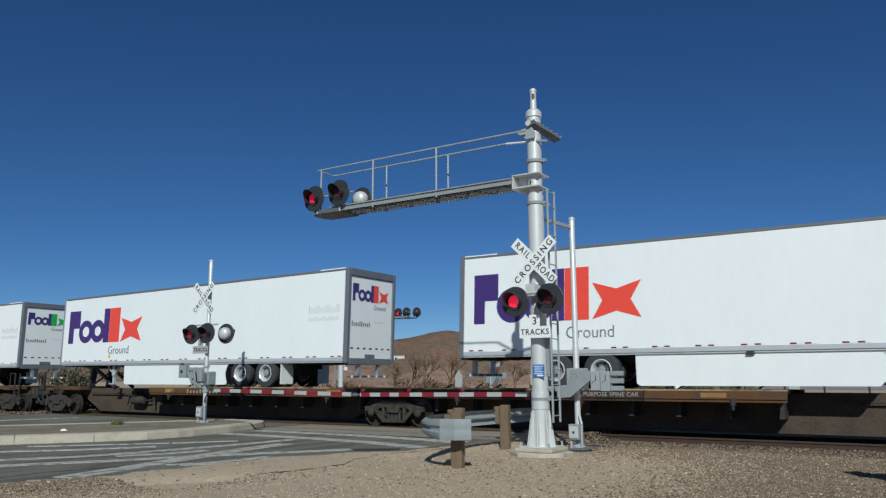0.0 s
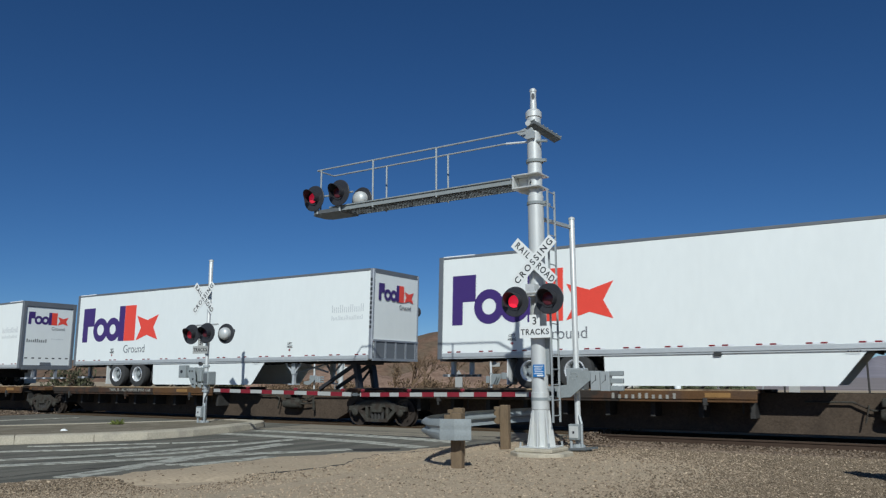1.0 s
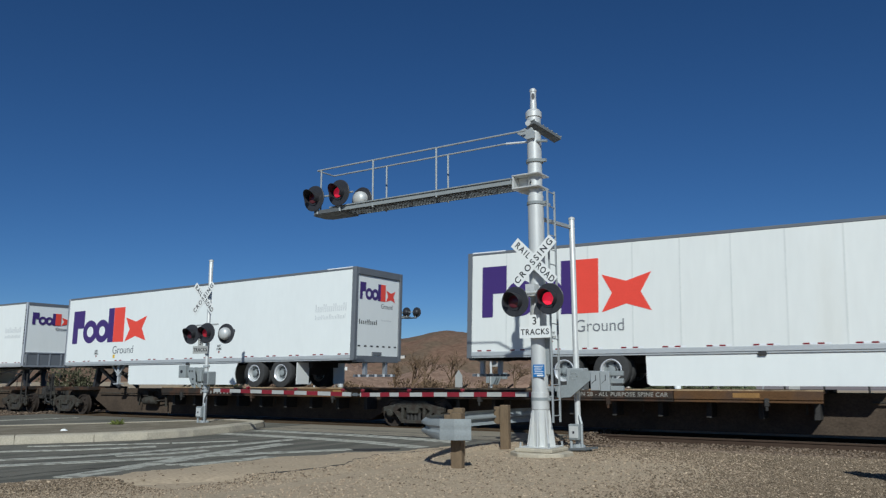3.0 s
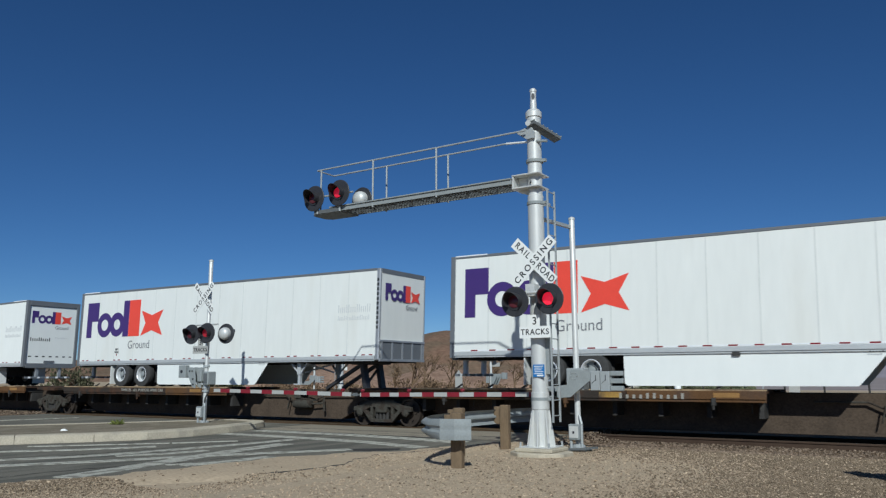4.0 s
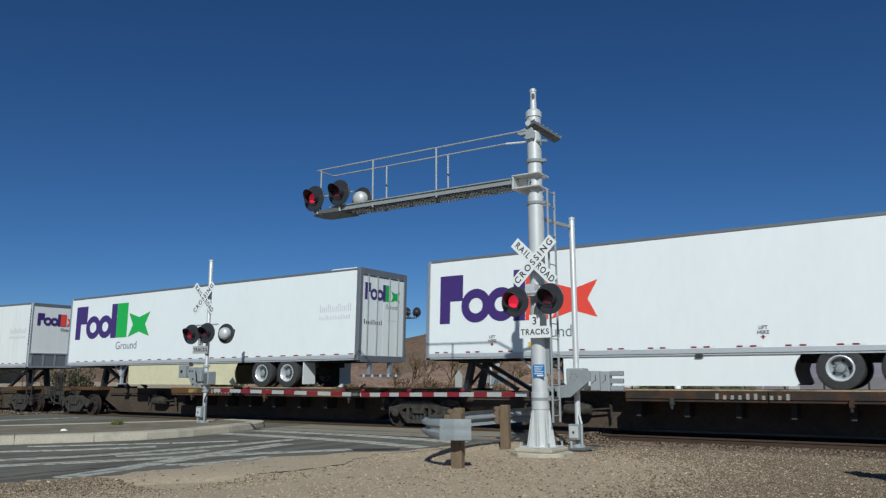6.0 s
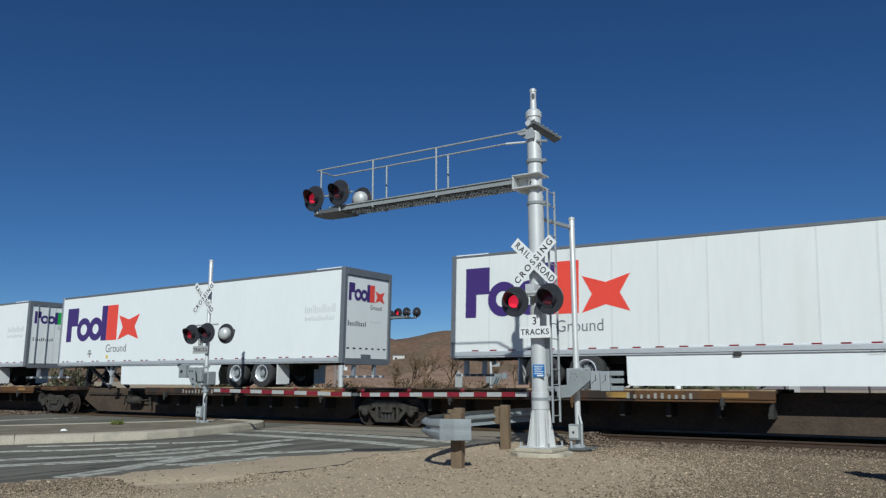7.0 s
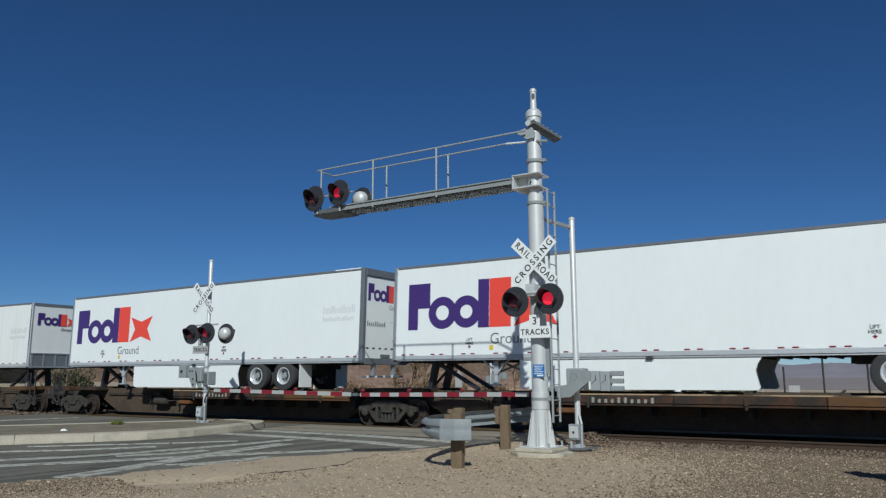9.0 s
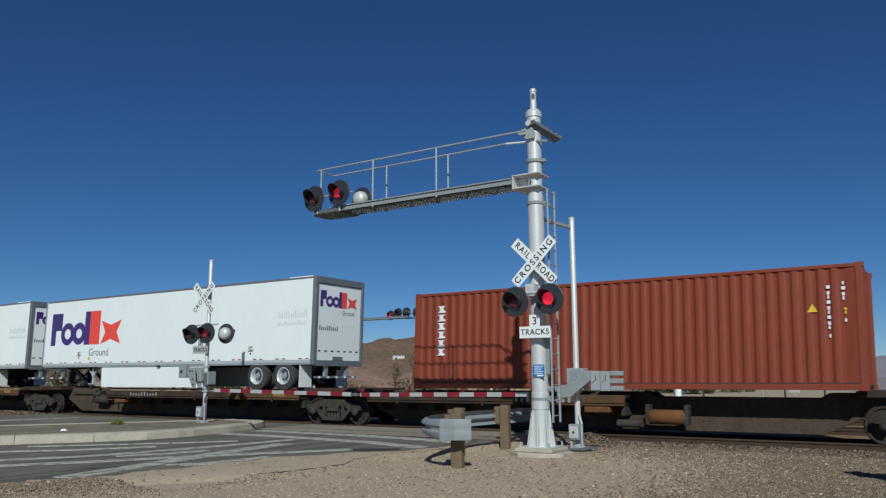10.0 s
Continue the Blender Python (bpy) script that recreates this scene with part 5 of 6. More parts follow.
def trailer(x0, label, rear_right, axles, skirt, second=ORANGE, skirt_mat=None, wall=None, seams=0, lift=(), tape_band=False,
            yellow_tag=True, rear_open=False, mark_x=0.50, corners=(5.0, 5.0, 2.06, 2.06), drop=0.0, mark_z=0.0):
    """A 53-foot dry van. Local x runs 0 to 16.15 left to right, y away from the camera, z from the rail head."""
    wall, skirt_mat = wall or WHITE, skirt_mat or WHITE
    t = thing("semi_trailer", label, "trailer", pose(x0, SIDE_Y, 0), "trailers on the train")
    MOVERS.append((t, x0, SIDE_Y, 0.0))
    zb, zt, L, W = 2.06, 5.04, LENGTH, WIDTH
    zw = zb + 0.15
    deck = DECK - drop
    # shell
    part("side_wall", Geo().box(0.06, L - 0.06, 0.012, 0.05, zw, zt - 0.07), wall, t, "smooth white side panels")
    part("side_wall", Geo().box(0.06, L - 0.06, W - 0.05, W - 0.012, zw, zt - 0.07), wall, t, "smooth white side panels")
    part("roof", Geo().box(0.03, L - 0.03, 0.03, W - 0.03, zt - 0.03, zt), ALU, t)
    for y0, y1 in ((0.0, 0.07), (W - 0.07, W)):
        part("top_rail", Geo().box(0.152, L - 0.152, y0, y1, zt - 0.075, zt + 0.012), GREYRAIL, t, "grey aluminium top rail", bevel=0.012)
        part("bottom_rail", Geo().box(0.162, L - 0.162, y0 - 0.004, y1 + 0.004, zb + 0.03, zb + 0.15).box(0.162, L - 0.162, y0 + 0.02, y1 - 0.02, zb - 0.02, zb + 0.03), LOWRAIL, t, "grey aluminium bottom rail", bevel=0.006)
    floor_bars = Geo().box(0.1, L - 0.1, 0.06, W - 0.06, zb + 0.04, zb + 0.14)
    for k in range(40):
        xx = 0.3 + k * (L - 0.6) / 39
        floor_bars.box(xx - 0.03, xx + 0.03, 0.08, W - 0.08, zb - 0.06, zb + 0.05)
    part("floor_frame", floor_bars, DARK, t, "dark floor cross members")
    if seams:
        for k in range(1, seams):
            xx = 0.06 + k * (L - 0.12) / seams
            part("panel_seam", Geo().box(xx - 0.020, xx + 0.020, 0.0085, 0.0125, zw, zt - 0.08), SEAM, t)
    # ends
    rx = L if rear_right else 0.0
    fx = 0.0 if rear_right else L
    s = 1 if rear_right else -1       # outward at the rear
    for y0, y1 in ((-0.004, 0.14), (W - 0.14, W + 0.004)):
        part("rear_post", Geo().box(min(rx, rx - s * 0.16), max(rx, rx - s * 0.16), y0, y1, zb - 0.03, zt + 0.01), GREYRAIL, t, "grey rear door post", bevel=0.01)
    part("rear_header", Geo().box(min(rx, rx - s * 0.14), max(rx, rx - s * 0.14), 0.14, W - 0.14, zt - 0.22, zt + 0.008), GREYRAIL, t, bevel=0.008)
    part("rear_sill", Geo().box(min(rx, rx - s * 0.18), max(rx, rx - s * 0.18), 0.145, W - 0.145, zb - 0.08, zb + 0.12), GREYRAIL, t, bevel=0.008)
    d0, d1 = sorted((rx - s * 0.09, rx - s * 0.05))
    if rear_open:
        for y0, y1 in ((0.145, W / 2 - 0.01), (W / 2 + 0.01, W - 0.145)):
            d = part("rear_door", Geo().box(d0 + 0.02 * s, d1 + 0.02 * s, y0, y1, zb + 0.13, zt - 0.23), wall, t, "white swing door")
            for yy in (y0 + 0.25, y0 + 0.75):
                part("lock_rod", Geo().rod((rx + s * 0.02, yy, zb + 0.1), (rx + s * 0.02, yy, zt - 0.2), 0.018, n=8), GALV, d)
    else:
        d = part("roll_door", Geo().box(d0, d1, 0.145, W - 0.145, zb + 0.13, zt - 0.23), wall, t, "white roll-up door")
        for k in range(7):
            part("door_tape", Geo().box(*sorted((rx - s * 0.05, rx - s * 0.046)), 0.25 + 0.33 * k, 0.38 + 0.33 * k, zb + 0.42, zb + 0.47), INK, d)
        part("door_latch", Geo().box(*sorted((rx - s * 0.05, rx - s * 0.02)), 1.0, 1.5, zb + 0.16, zb + 0.26), GREYRAIL, d)
    part("rail_cap", Geo().box(*sorted((rx - s * 0.165, rx - s * 1.25)), -0.004, 0.075, zt - 0.012, zt + 0.020), TAPE, t, "white roof edge cap")
    # bumper guard under the rear sill
    bx = rx - s * 0.12
    for y in (0.75, W - 0.75):
        part("bumper_leg", Geo().box(bx - 0.06, bx + 0.06, y - 0.06, y + 0.06, 1.58, zb - 0.05), ALU, t)
    part("bumper_bar", Geo().box(bx - 0.05, bx + 0.05, 0.22, W - 0.22, 1.52, 1.595), GREYRAIL, t, "dark bumper bar with white tape")
    for k in range(5):
        part("bumper_band", Geo().box(bx - 0.053, bx + 0.053, 0.34 + 0.44 * k, 0.46 + 0.44 * k, 1.518, 1.597), TAPE, t)
    # nose
    n0, n1 = sorted((fx, fx + s * 0.10))
    part("nose_wall", Geo().box(n0 + 0.012, n1 - 0.012, 0.10, W - 0.10, zb + 0.2, zt - 0.1), wall, t, "white front wall")
    for y0, y1 in ((-0.003, 0.11), (W - 0.11, W + 0.003)):
        part("nose_post", Geo().box(min(fx, fx + s * 0.15), max(fx, fx + s * 0.15), y0, y1, zb, zt + 0.008), ALU, t, "bright aluminium corner post", bevel=0.03)
    part("nose_header", Geo().box(n0, n1, 0.11, W - 0.11, zt - 0.14, zt + 0.006), GREYRAIL, t)
    fo = fx - s * 0.03
    for k in range(5):
        part("nose_rib", Geo().box(min(fo, fx), max(fo, fx), 0.12 + 0.56 * k, 0.19 + 0.56 * k, zb + 0.05, zb + 0.62), ALU, t)
    # plate takes a darker grey to imitate the shaded recess behind the ribs
    part("nose_plate", Geo().box(*sorted((fx + s * 0.004, fx - s * 0.008)), 0.11, W - 0.11, zb + 0.02, zb + 0.62), GREYRAIL, t, "dull metal lower nose plate, darkened for the shade of a recess")
    part("nose_rail", Geo().box(min(fo, fx) - 0.01, max(fo, fx) + 0.01, 0.05, W - 0.05, zb - 0.03, zb + 0.05).box(min(fo, fx) - 0.01, max(fo, fx) + 0.01, 0.05, W - 0.05, zb + 0.60, zb + 0.66), ALU, t)
    # running gear
    for ax in axles:
        part("axle", Geo().rod((ax, 0.3, deck + 0.5), (ax, W - 0.3, deck + 0.5), 0.07, n=10), DARK, t)
        for y, turn in ((0.16, 0), (0.50, 180), (W - 0.50, 0), (W - 0.16, 180)):
            ty = part("tyre", TYRE, RUBBER, t, at=pose(ax, y, deck + 0.5, 0, 0, turn))
            part("rim", RIMM, RIM, ty, "bright metal wheel rim")
    a0, a1 = min(axles), max(axles)
    part("suspension", Geo().box(a0 - 0.9, a1 + 0.9, 0.62, 0.76, zb - 0.22, zb).box(a0 - 0.9, a1 + 0.9, W - 0.76, W - 0.62, zb - 0.22, zb).box(a0 - 0.4, a0 - 0.15, 0.6, W - 0.6, 1.5, zb).box(a1 + 0.15, a1 + 0.4, 0.6, W - 0.6, 1.6, zb), DARK, t)
    flap_x = (a1 + 0.72) if rear_right else (a0 - 0.72)
    for y0, y1 in ((0.05, 0.65), (W - 0.65, W - 0.05)):
        part("mud_flap", Geo().box(flap_x - 0.012, flap_x + 0.012, y0, y1, deck + 0.12, zb - 0.05), SIGNW, t, "white mud flap")
    part("side_lamp", Geo().box(8.02, 8.20, -0.012, 0.05, zb - 0.07, zb + 0.015), RUBBER, t, "small dark marker lamp under the rail", bevel=0.008)
    # skirts
    sa, sb, cut = skirt
    tail = [(sb - 0.12, deck + 0.10), (sb - 0.06, deck + 0.16), (sb - 0.13, 1.52), (sb - 0.16, 1.68), (sb - 0.11, 1.86), (sb, zb - 0.02)] if rear_right else [(sb - cut - 0.08, deck + 0.10), (sb - cut, deck + 0.18), (sb, zb - 0.02)]
    for y in (0.06, W - 0.08):
        part("side_skirt", Geo().prism([(sa, zb - 0.02), (sa + 0.03, deck + 0.16), (sa + 0.12, deck + 0.10)] + tail, y, y + 0.02), skirt_mat, t, "side skirt panel")
    # landing gear
    lx = 3.55 if rear_right else L - 3.55
    for y in (0.30, W - 0.30):
        part("landing_leg", Geo().box(lx - 0.075, lx + 0.075, y - 0.075, y + 0.075, 1.62, zb).box(lx - 0.05, lx + 0.05, y - 0.05, y + 0.05, 1.30, 1.64), LOWRAIL, t)
        part("landing_foot", Geo().box(lx - 0.15, lx + 0.15, y - 0.14, y + 0.14, 1.27, 1.31), LOWRAIL, t)
        for e in (-0.7, 0.7):
            part("landing_brace", Geo().bar((lx, y, 1.62), (lx + e * 0.6, y - 0.06 if y < 1 else y + 0.06, zb), 0.06, 0.05), LOWRAIL, t)
    part("landing_cross_brace", Geo().bar((lx, 0.55, 1.7), (lx, W - 0.55, zb - 0.05), 0.05, 0.05).bar((lx, 0.55, zb - 0.05), (lx, W - 0.55, 1.7), 0.05, 0.05), ALU, t)
    # marks
    y = 0.010
    brand_mark(t, mark_x, zb + 0.95 + mark_z, 4.98, second, y)
    lettering("service_word", "Ground", 0.46, GREYINK, t, Matrix.Translation((mark_x + 3.58, y - 0.003, zb + 0.60 + mark_z)) @ FACE, "thin grey word", squeeze=0.95, weight=-0.006)
    word_bars(t, 14.42, zb + 1.58, 1.38, 0.26, 16, y, PALEINK, thick=0.36)
    word_bars(t, 14.42, zb + 1.33, 1.34, 0.15, 20, y, PALEINK, thick=0.4)
    word_bars(t, 10.9, 2.02, 0.3, 0.04, 5, y - 0.02, INK)
    k = 0
    x = 0.35
    while x < L - 0.4:
        if tape_band:
            part("marker_tape", panel(Geo(), x, x + (0.22 if k % 2 else 0.38), zw + 0.012, zw + 0.048, y), RED if k % 2 else TAPE, t)
            x += 0.22 if k % 2 else 0.38
        else:
            for off, mt in ((0.0, RED), (0.145, TAPE), (0.31, RED), (0.455, TAPE)):
                part("marker_tape", panel(Geo(), x + off, x + off + 0.14, zw + 0.012, zw + 0.050, y), mt, t)
            x += 1.08
        k += 1
    for lx2 in lift:
        lettering("lift_notice", "LIFT", 0.115, INK, t, Matrix.Translation((lx2, y - 0.003, zb + 0.60)) @ FACE)
        lettering("lift_notice", "HERE", 0.115, INK, t, Matrix.Translation((lx2, y - 0.003, zb + 0.49)) @ FACE)
        part("lift_arrow", Geo().prism([(lx2 - 0.055, zb + 0.40), (lx2, zb + 0.33), (lx2 + 0.055, zb + 0.40)], y - 0.004, y).prism([(lx2 - 0.02, zb + 0.40), (lx2 + 0.02, zb + 0.40), (lx2 + 0.02, zb + 0.43), (lx2 - 0.02, zb + 0.43)], y - 0.004, y), RED, t)
    if yellow_tag:
        part("yellow_decal", Geo().box(3.45, 3.58, y - 0.004, y, zb + 0.28, zb + 0.42), YELLOW, t)
    # marks on the end that faces along the train to the right
    em = Matrix.Translation((L + 0.0, 0, 0)) @ Matrix.Rotation(radians(90), 4, "Z")
    inset = 0.046 if rear_right and not rear_open else (-0.012 if not rear_right else 0.03)
    yy = inset + 0.002
    brand_mark(t, 0.28, zt - 1.02, 1.95, second, yy, em)
    lettering("service_word", "Ground", 0.22, GREYINK, t, em @ Matrix.Translation((1.76, yy - 0.003, zt - 1.19)) @ FACE, "thin grey word", squeeze=0.95, weight=-0.004)
    if rear_right:
        word_bars(t, 0.25, zb + 1.15, 1.0, 0.16, 10, yy, INK, "number_bar", em)
        word_bars(t, 1.45, zb + 1.3, 0.6, 0.05, 8, yy, PALEINK, "print_bar", em)
    else:
        g = Geo()
        for k in range(11):
            panel(g, L - 0.115, L - 0.035, zt - 0.42 - 0.155 * k, zt - 0.32 - 0.155 * k, -0.002)
        part("number_bar", g, INK, t, "column of dark number bars")["kind"] = "stuff"
    settle(t, corners)
    return t


def settle(t, corners):
    """Gives the van its own ride height and wedge: heights of its top and bottom edges at the left and right ends."""
    tl, tr, bl, br = corners
    for ob in t.children_recursive:
        if ob.name.startswith(("tyre", "rim", "axle")):
            continue
        m = ob.matrix_basis
        back = m.inverted()
        for v in ob.data.vertices:
            p = m @ v.co
            u = p.x / LENGTH
            low, high = bl + (br - bl) * u - 2.06, tl + (tr - tl) * u - 5.04
            w = max(0.0, (p.z - 2.06) / 2.98)
            k = min(1.0, max(0.0, (p.z - 1.3) / 0.76))
            p.z += k * (low * (1 - w) + high * w)
            v.co = back @ p


RL, RR = (3.06, 4.38), (11.25, 12.50)
trailer(-51.7, "white semi-trailer with purple and green marks on a flat car", True, (11.4, 12.65), (4.5, 10.5, 0.2), second=GREEN, corners=(4.98, 5.02, 2.06, 2.04))
trailer(-32.27, "white semi-trailer with roll-up rear door on a flat car", True, RR, (4.5, 10.6, 0.05), lift=(), corners=(4.93, 5.08, 2.08, 2.0))
trailer(-11.85, "white semi-trailer with nose to the rear on a flat car", False, RL, (5.3, 11.4, 0.55), lift=(2.65, 12.6), yellow_tag=False, corners=(5.03, 4.98, 2.08, 2.06))
trailer(6.80, "white semi-trailer with bright nose posts on a flat car", False, RL, (5.2, 11.3, 0.55), lift=(2.5, 12.5), yellow_tag=False, corners=(5.08, 5.0, 2.05, 2.07))
trailer(26.23, "clean white semi-trailer with side skirt on a flat car", True, (11.65, 12.94), (4.48, 10.8, 0.05), lift=(2.3, 9.8), corners=(4.93, 5.09, 2.05, 2.08))
trailer(46.62, "white semi-trailer with ribbed side panels on a flat car", False, RL, (5.3, 11.3, 0.55), wall=GRUBBY, seams=13, lift=(2.7,), yellow_tag=False, corners=(5.11, 4.96, 2.07, 2.04), mark_z=0.16)
trailer(65.43, "weathered white semi-trailer with bright nose posts", False, (3.16, 4.42), (5.3, 11.3, 0.55), wall=GRUBBY, seams=13, lift=(3.1, 12.2), tape_band=True, yellow_tag=False, corners=(5.06, 4.95, 2.09, 2.03), mark_z=0.19)
trailer(84.62, "white container-style trailer with green mark and cream skirt", True, (11.83, 13.04), (4.3, 10.6, 0.1), second=GREEN, skirt_mat=CREAM, tape_band=True, lift=(), yellow_tag=False, rear_open=True, corners=(4.92, 5.05, 2.04, 2.08), mark_z=0.19)
trailer(103.36, "clean white semi-trailer with grey-framed roll-up door", True, (11.19, 12.49), (4.48, 10.4, 0.05), lift=(2.3, 9.6), corners=(5.0, 5.12, 2.05, 2.0), mark_z=0.08)
trailer(123.66, "streaked weathered white semi-trailer on a flat car", False, (2.95, 4.25), (5.35, 12.2, 0.5), wall=GRUBBY, seams=13, lift=(3.0, 12.3), tape_band=True, yellow_tag=False, corners=(5.08, 4.95, 2.08, 2.03), mark_z=0.18)
trailer(142.98, "clean white semi-trailer with yellow decal on a flat car", True, (11.42, 12.72), (4.48, 10.6, 0.1), lift=(2.4, 9.7), corners=(4.95, 5.02, 2.03, 1.99), drop=0.10)
trailer(160.32, "clean white semi-trailer next to the red container", True, (13.50, 14.78), (4.4, 10.8, 0.1), lift=(2.78, 13.15), corners=(4.90, 4.92, 2.01, 1.96), mark_x=0.58, drop=0.10)


def container(x0):
    """Forty-foot high-cube box with corrugated sides."""
    t = thing("shipping_container", "weathered red-brown corrugated shipping container", "container", pose(x0, SIDE_Y + 0.08, 0), "")
    MOVERS.append((t, x0, SIDE_Y + 0.08, 0.0))
    L, W, zb, zt = 12.192, 2.438, 1.165, 4.04
    pitch, deep = 0.278, 0.036
    pts, x = [], 0.16
    while x < L - 0.16 - pitch:
        pts += [(x, 0.012), (x + 0.072, 0.012), (x + 0.140, 0.012 + deep), (x + 0.210, 0.012 + deep)]
        x += pitch
    pts.append((L - 0.16, 0.012))
    for side in (0, 1):
        v = []
        for px, py in pts:
            yy = py if not side else W - py
            v += [(px, yy, zb + 0.16), (px, yy, zt - 0.10)]
        f = [(2 * i, 2 * i + 2, 2 * i + 3, 2 * i + 1) for i in range(len(pts) - 1)]
        part("corrugated_wall", Geo().add(v, f), BOXRED, t, "corrugated red-brown steel side")
    part("roof", Geo().box(0.05, L - 0.05, 0.05, W - 0.05, zt - 0.05, zt - 0.02), BOXRED, t)
    part("floor", Geo().box(0.05, L - 0.05, 0.05, W - 0.05, zb + 0.06, zb + 0.16), DARK, t)
    for y0, y1 in ((0.0, 0.07), (W - 0.07, W)):
        part("top_rail", Geo().box(0.1, L - 0.1, y0, y1, zt - 0.10, zt - 0.02), BOXRED, t, bevel=0.006)
        part("bottom_rail", Geo().box(0.1, L - 0.1, y0, y1, zb + 0.02, zb + 0.16), BOXRED, t, bevel=0.006)
        for x0_, x1_ in ((0.0, 0.16), (L - 0.16, L)):
            part("corner_post", Geo().box(x0_, x1_, y0 - 0.004, y1 + 0.06, zb + 0.1, zt - 0.1), BOXRED, t, bevel=0.01)
            for z0 in (zb, zt - 0.118):
                part("corner_casting", Geo().box(x0_, x1_ + 0.018, y0 - 0.006, y1 + 0.09, z0, z0 + 0.118), BOXRED, t, bevel=0.008)
    part("front_wall", Geo().box(0.04, 0.08, 0.1, W - 0.1, zb + 0.16, zt - 0.1), BOXRED, t)
    for y0, y1 in ((0.10, W / 2 - 0.01), (W / 2 + 0.01, W - 0.10)):
        d = part("end_door", Geo().box(L - 0.10, L - 0.05, y0, y1, zb + 0.16, zt - 0.1), BOXRED, t, "red-brown steel door")
        for yy in (y0 + 0.3, y0 + 0.8):
            part("lock_rod", Geo().rod((L - 0.03, yy, zb + 0.12), (L - 0.03, yy, zt - 0.1), 0.02, n=8), BOXRED, d)
    part("rail_gap", Geo().box(0.16, L - 0.16, 0.004, 0.02, zb + 0.155, zb + 0.185), DARK, t)
    y = 0.010
    for k in range(6):
        z = zt - 0.42 - 0.255 * k
        part("brand_block", Geo().prism([(0.83, z - 0.20), (1.10, z - 0.20), (1.10, z - 0.15), (1.03, z - 0.12), (1.03, z - 0.05), (1.10, z), (0.83, z), (0.90, z - 0.05), (0.90, z - 0.15)], y - 0.006, y), TAPE, t, "white brand block")
    part("warning_decal", Geo().prism([(11.02, 2.95), (11.24, 2.95), (11.13, 3.14)], y - 0.006, y), YELLOW, t, "yellow triangular decal")
    for x, z0, z1, mt in ((11.47, 2.55, 3.55, TAPE), (11.78, 3.20, 3.62, TAPE), (11.81, 2.88, 3.02, YELLOW), (11.81, 2.70, 2.80, TAPE), (11.48, 2.36, 2.48, TAPE)):
        g = Geo()
        z, k = z0, 0
        while z < z1 - 0.03:
            wide = 0.018 + 0.010 * ((k * 7) % 3)
            panel(g, x - wide, x + wide, z, min(z1, z + 0.075), y)
            z, k = z + 0.095 + 0.02 * ((k * 5) % 3), k + 1
        part("print_bar", g, mt, t)["kind"] = "stuff"
    for k in range(3):
        z = zb + 0.26 + 0.15 * k
        part("chalk_mark", Geo().bar((L - 0.12, -0.007, z), (L - 0.05, -0.007, z + 0.09), 0.012, 0.004).bar((L - 0.05, -0.007, z + 0.09), (L - 0.13, -0.007, z + 0.10), 0.012, 0.004), GREYINK, t)
    return t


container(180.5)


# ---- articulated flat cars ----
def wheel_mesh():
    prof = [(0.10, -0.10), (0.16, -0.09), (0.17, -0.03), (0.36, -0.01), (0.37, -0.055), (0.42, -0.06), (0.425, 0.06), (0.455, 0.07), (0.45, 0.09), (0.36, 0.08), (0.35, 0.02), (0.10, 0.06)]
    g = Geo().lathe(prof, 26, at=(0, -0.755, 0)).lathe([(r, -o) for r, o in prof[::-1]], 26, at=(0, 0.755, 0)).rod((0, -0.95, 0), (0, 0.95, 0), 0.075, n=10)
    for y in (-0.80, 0.80):
        for k in range(6):
            a = math.pi * k / 3
            g.rod((0.25 * math.cos(a), y - 0.03, 0.25 * math.sin(a)), (0.25 * math.cos(a), y + 0.03, 0.25 * math.sin(a)), 0.03, n=6)
    return g.mesh("wheelset", WHEELM, smooth=0.5)


WHEEL = wheel_mesh()


def side_frame(g, y0, y1, x):
    """Cast truck side frame: arched top, pedestal jaws, bolster opening."""
    top = [(-1.12, 0.46), (-1.12, 0.60), (-0.78, 0.66), (-0.42, 0.80), (0.42, 0.80), (0.78, 0.66), (1.12, 0.60), (1.12, 0.46), (0.74, 0.44), (0.46, 0.58), (-0.46, 0.58), (-0.74, 0.44)]
    g.prism([(x + a, b) for a, b in top], y0, y1)
    g.prism([(x + a, b) for a, b in ((-0.74, 0.46), (-0.62, 0.50), (-0.32, 0.22), (0.32, 0.22), (0.62, 0.50), (0.74, 0.46), (0.42, 0.12), (-0.42, 0.12))], y0, y1)
    for s in (-1, 1):
        g.box(x + s * 0.40 - 0.05, x + s * 0.40 + 0.05, y0, y1, 0.2, 0.62)
    return g


